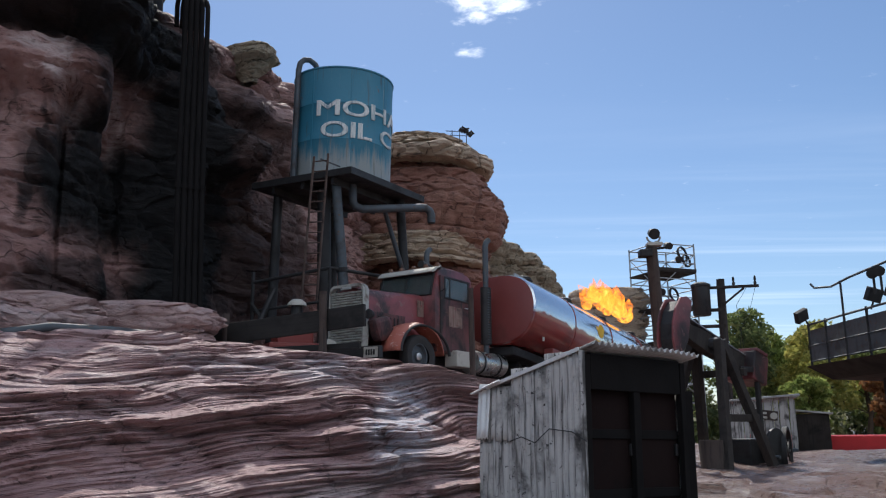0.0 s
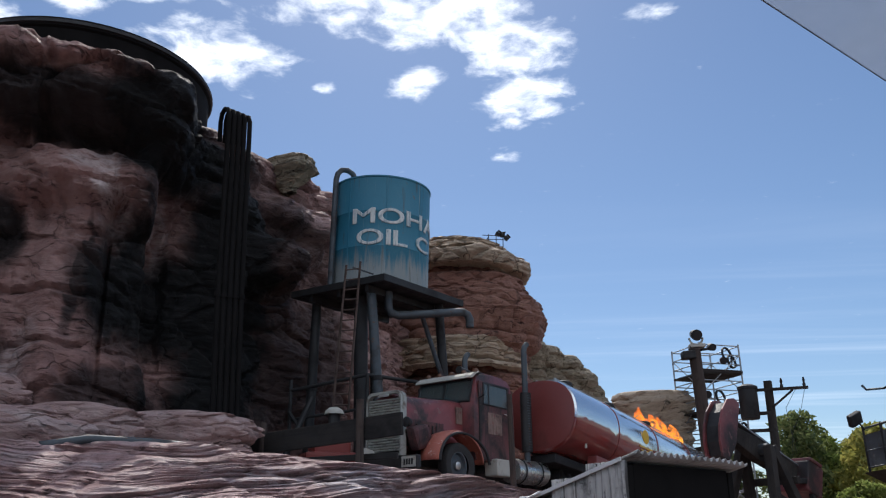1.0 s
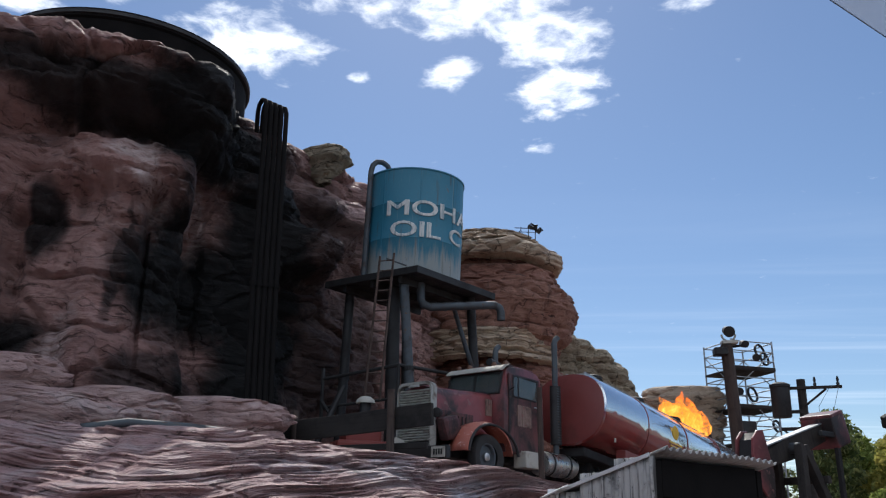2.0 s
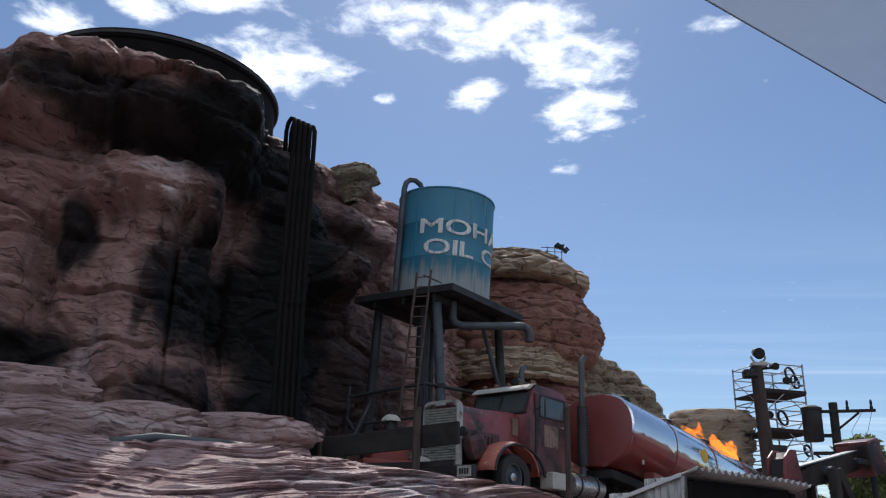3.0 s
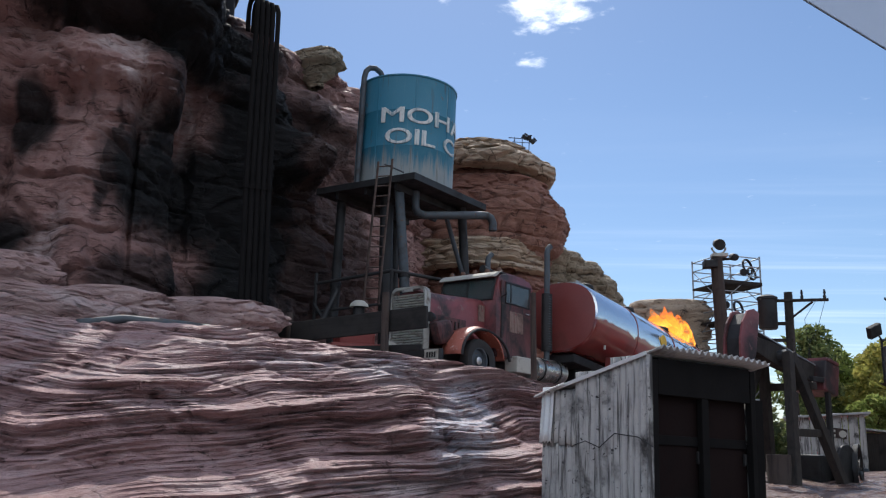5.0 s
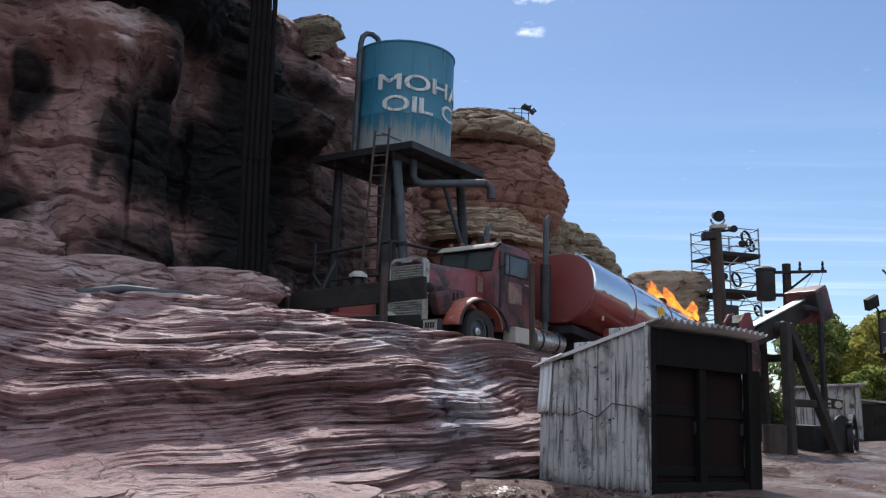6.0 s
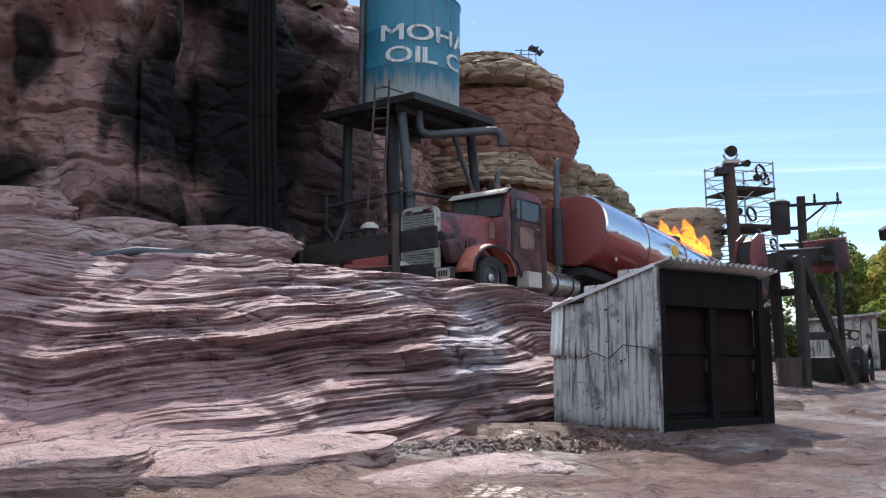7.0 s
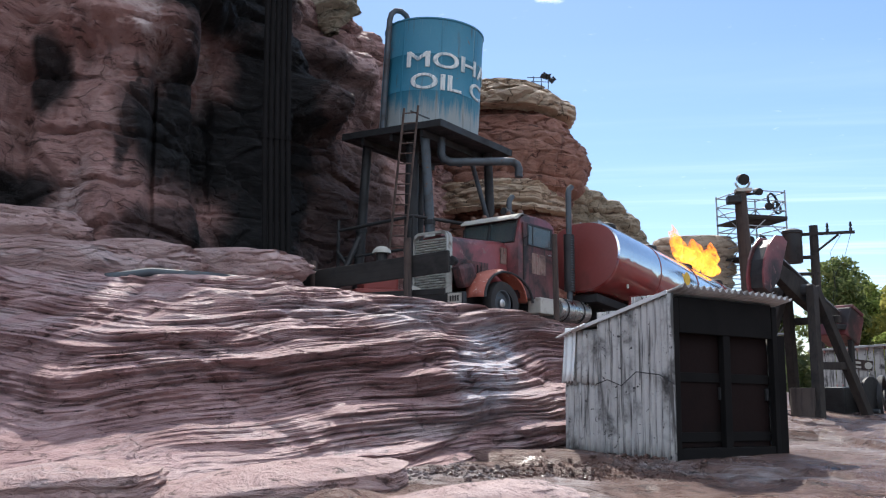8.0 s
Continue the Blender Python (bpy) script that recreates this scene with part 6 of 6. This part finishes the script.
def build_trees():
    rows = [(20.5, 58, 10.6, LEAF_PINE, True, "dark green pine with an open crown"), (24.0, 56, 9.6, LEAF_GOLD, False, "yellow-green broadleaf tree in early autumn"), (23.0, 62, 10.0, LEAF_GREEN, False, "full green broadleaf tree beyond the shed"),
            (28.0, 57, 9.4, LEAF_GREEN, False, "sunlit green broadleaf tree beyond the shed"), (31.5, 60, 10.2, LEAF_PINE, True, "tall dark pine beyond the set"), (26.5, 50, 6.4, LEAF_RUST, False, "small tree with rusty autumn leaves"),
            (31.0, 51, 6.8, LEAF_RUST, False, "tree with orange-brown dying leaves"), (35.0, 58, 9.6, LEAF_PINE, True, "dark pine beyond the deck"), (40.0, 60, 10.0, LEAF_GREEN, False, "broad green tree beyond the set"),
            (18.0, 64, 8.4, LEAF_PINE, True, "dark pine behind the pump"), (21.5, 51, 5.2, LEAF_GREEN, False, "low green bushy tree"), (29.0, 66, 10.5, LEAF_GOLD, False, "yellowing broadleaf tree in the second row"), (45.0, 62, 10.5, LEAF_PINE, True, "dark pine beyond the far deck"),
            (25.5, 66, 9.0, LEAF_PINE, True, "dark pine in the second row"), (33.5, 66, 9.0, LEAF_PINE, True, "dark pine in the second row"), (38.0, 68, 9.5, LEAF_PINE, True, "dark pine in the second row")]
    for i, (x, y, h, leaf, pine, label) in enumerate(rows):
        tree(x, y, 0.87 * h, 40 + i, leaf, label, "tree", pine)
    rnd = random.Random(77)
    und = [(15 + 1.6 * i + rnd.random(), 58 + 8 * rnd.random(), 0.6 + 1.6 * rnd.random(), 1.8 + rnd.random()) for i in range(26)]
    vs, fs = leaf_cloud(rnd, und, 18000, 0.28)
    ob = leaf_object("undergrowth", vs, fs, LEAF_PINE, None)
    tagged(ob, "dense dark green undergrowth below the trees", "bushes", kind="stuff")


def build_gravel():
    rnd = random.Random(12)
    vs, fs = [], []
    ico = bmesh.new()
    bmesh.ops.create_icosphere(ico, subdivisions=1, radius=1.0)
    base = [v.co.copy() for v in ico.verts]
    tri = [[v.index for v in f.verts] for f in ico.faces]
    ico.free()
    for _ in range(1100):
        k = rnd.random()
        x, y = -1.6 + 3.6 * k + rnd.gauss(0, 0.35), 9.9 + 1.0 * k + rnd.gauss(0, 0.4)
        if x > 1.7 and y > 10.7:
            continue
        r = 0.012 + 0.04 * rnd.random() ** 4
        n = len(vs)
        turn = Euler((rnd.random() * 6, rnd.random() * 6, rnd.random() * 6)).to_matrix()
        sx, sy, sz = 0.7 + 0.6 * rnd.random(), 0.7 + 0.6 * rnd.random(), 0.5 + 0.5 * rnd.random()
        for c in base:
            p = turn @ Vector((c.x * sx, c.y * sy, c.z * sz)) * r
            vs.append((x + p.x, y + p.y, ground_height(x, y) + 0.4 * r + p.z))
        fs += [[n + q for q in f] for f in tri]
    me = bpy.data.meshes.new("gravel")
    me.from_pydata(vs, [], fs)
    me.materials.append(ROCK_FLOOR)
    tagged(new("gravel", me), "loose grey-pink gravel at the slope's foot", "gravel", kind="stuff")


# ---- fire ----
def build_fire():
    root = empty("fire", pose(6.25, 30.8, 4.85), "bright orange flames leaping from the tanker's rear", "fire")
    tongues = []
    rnd = random.Random(9)
    for i in range(12):
        h, r = 0.6 + 0.8 * rnd.random(), 0.2 + 0.16 * rnd.random()
        own = bmesh.new()
        n, m = 18, 14
        rows = []
        for j in range(m + 1):
            k = j / m
            rad = r * math.sin(math.pi * min(1, k ** 0.72)) ** 0.8 * (1 - 0.2 * k) + 0.004
            ox, oy = 0.3 * r * math.sin(3 * k + i) * k * 2, 0.3 * r * math.cos(4 * k + 2 * i) * k
            rows.append([own.verts.new((ox + rad * math.cos(a * math.tau / n) * (1 + 0.4 * noise.noise(Vector((math.cos(a * math.tau / n) * 1.3, k * 3.5, i)))),
                                        oy + rad * math.sin(a * math.tau / n) * (1 + 0.4 * noise.noise(Vector((math.sin(a * math.tau / n) * 1.3, k * 3.5, i + 4)))), h * k)) for a in range(n)])
        for a, b in zip(rows, rows[1:]):
            for q in range(n):
                own.faces.new((a[q], a[(q + 1) % n], b[(q + 1) % n], b[q]))
        tongues.append(part("flame_tongue", own, FLAME, root, "", None, True))
    return tongues


# ---- the tram's roof over the camera ----
def build_canopy():
    # x along the edge, y towards the canyon, z up; origin on the sheet's edge
    c = empty("tram_canopy", pose(0, 0, 2.0, 0, 0, 41.4), "hazy clear plastic tram roof sheet in a dark frame", "vehicle roof")
    sheet = part("roof_sheet", box(9.0, 0.24, 0.004, (0, -0.118, 0.024), 0.0, (-11.5, 0, 0)), PLASTIC, c, "hazy translucent plastic sheet")
    part("edge_bead", tube((-4.5, 0.0, 0.0), (4.5, 0.0, 0.0), 0.0011, n=8), GREY_STEEL, sheet)
    part("roof_beam", box(9.0, 0.10, 0.05, (0, -0.24, 0.064), 0.012), BLACK_STEEL, c, "dark roof beam")
    part("roof_panel", box(9.0, 1.9, 0.04, (0, -1.26, 0.09), 0.01), BLACK_STEEL, c, "dark solid roof panel")
    for x in (-4.2, 4.2):
        part("roof_post", box(0.08, 0.08, 4.4, (x, -2.1, -2.1), 0.015), BLACK_STEEL, c)
    return c


build_shed()
build_truck()
build_trailer()
TOWER = build_tower()
BEAM, ROD, CRANK = build_pump()
build_poles()
build_scaffold()
build_far_shed()
build_deck()
build_red_truck()
build_fence()
build_engine()
build_pipes()
build_lamp_rig()
build_trees()
build_gravel()
TONGUES = build_fire()
CANOPY = build_canopy()


def motions():
    # the tower sways: t, lean about x, lean about y, twist
    sway = [(0.0, 0.8, -0.77, -4.3, -0.03), (0.5, 0.77, -0.2, -6.5, -0.09), (1.0, 1.2, -0.4, -7.2, -0.05), (2.5, 0.85, -0.1, -6.8, -0.06), (3.0, 0.3, 0.2, -3.4, -0.04), (3.5, 0.0, 0.0, 0.0, 0.0), (4.0, 0.0, 0.25, -1.8, -0.05),
            (4.5, 0.0, -0.5, -4.0, -0.12), (6.0, 1.1, -1.2, -4.4, -0.04), (6.5, 1.5, -0.8, -7.6, -0.06), (7.0, 0.9, -0.7, -7.8, -0.12), (7.5, 0.5, 0.7, -7.0, -0.15), (8.0, 0.35, 0.9, -3.9, -0.15)]
    walk(TOWER, [(t, pose(-2.91, 25.0, 2.2 + z, a, b, c)) for t, a, b, c, z in sway])
    # the pump nods every 3.8 s
    beam, rod, crank = [], [], []
    for i in range(33):
        t = i * 0.25
        ph = math.tau * (t - 2.45) / 3.8
        a = -1.0 + 24.5 * math.cos(ph)
        beam.append((t, pose(0, 0, 2.95, 0, -a, 0)))
        rod.append((t, pose(1.62 * math.cos(radians(a)), -0.3, 2.95 + 1.62 * math.sin(radians(a)))))
        crank.append((t, pose(1.7, -0.55, 0.62) @ pose(0, 0, 0, 90, 0, 0) @ pose(0, 0, 0, 0, 0, math.degrees(ph) + 90)))
    walk(BEAM, beam)
    walk(ROD, rod)
    walk(CRANK, crank)
    # flames: how high they leap, time by time
    leap = [(0.0, 1.35), (0.5, 0.45), (1.0, 0.35), (1.75, 0.8), (2.5, 0.7), (3.0, 0.4), (3.5, 0.65), (4.0, 0.5), (4.5, 0.9), (5.25, 0.6), (6.0, 0.5), (6.5, 0.75), (7.0, 0.6), (7.5, 0.9), (8.0, 1.0)]
    rnd = random.Random(31)
    for i, ob in enumerate(TONGUES):
        along = -1.4 + 2.4 * i / 11
        rows = []
        for k in range(41):
            t = k * 0.2
            h = spline(leap, t)[0]
            rise = ((t * 1.6 + i * 0.37) % 1.0)
            x = -0.62 * along * -1 + 0.16 * rnd.uniform(-1, 1)
            y = 0.70 * along + 0.16 * rnd.uniform(-1, 1)
            z = -0.128 * along - 0.9 * (1 - h) + 0.5 * h * rise * (0.4 + rnd.random()) - 0.15
            rows.append((t, pose(x, y, z, rnd.uniform(-14, 14), rnd.uniform(-30, -2), 40 * math.sin(t * 2 + i))))
        walk(ob, rows)
    # the tram shakes: t, height of the sheet's edge
    shake = [(0.0, 2.15), (0.5, 2.12), (1.0, 1.915), (2.3, 2.12), (2.5, 2.09), (3.0, 1.807), (3.5, 1.445), (4.0, 1.53), (4.5, 1.41), (6.0, 1.45), (8.0, 1.5)]
    walk(CANOPY, [(t, pose(-0.33, 0.375, z, 0, 0, 41.4)) for t, z in shake])


motions()
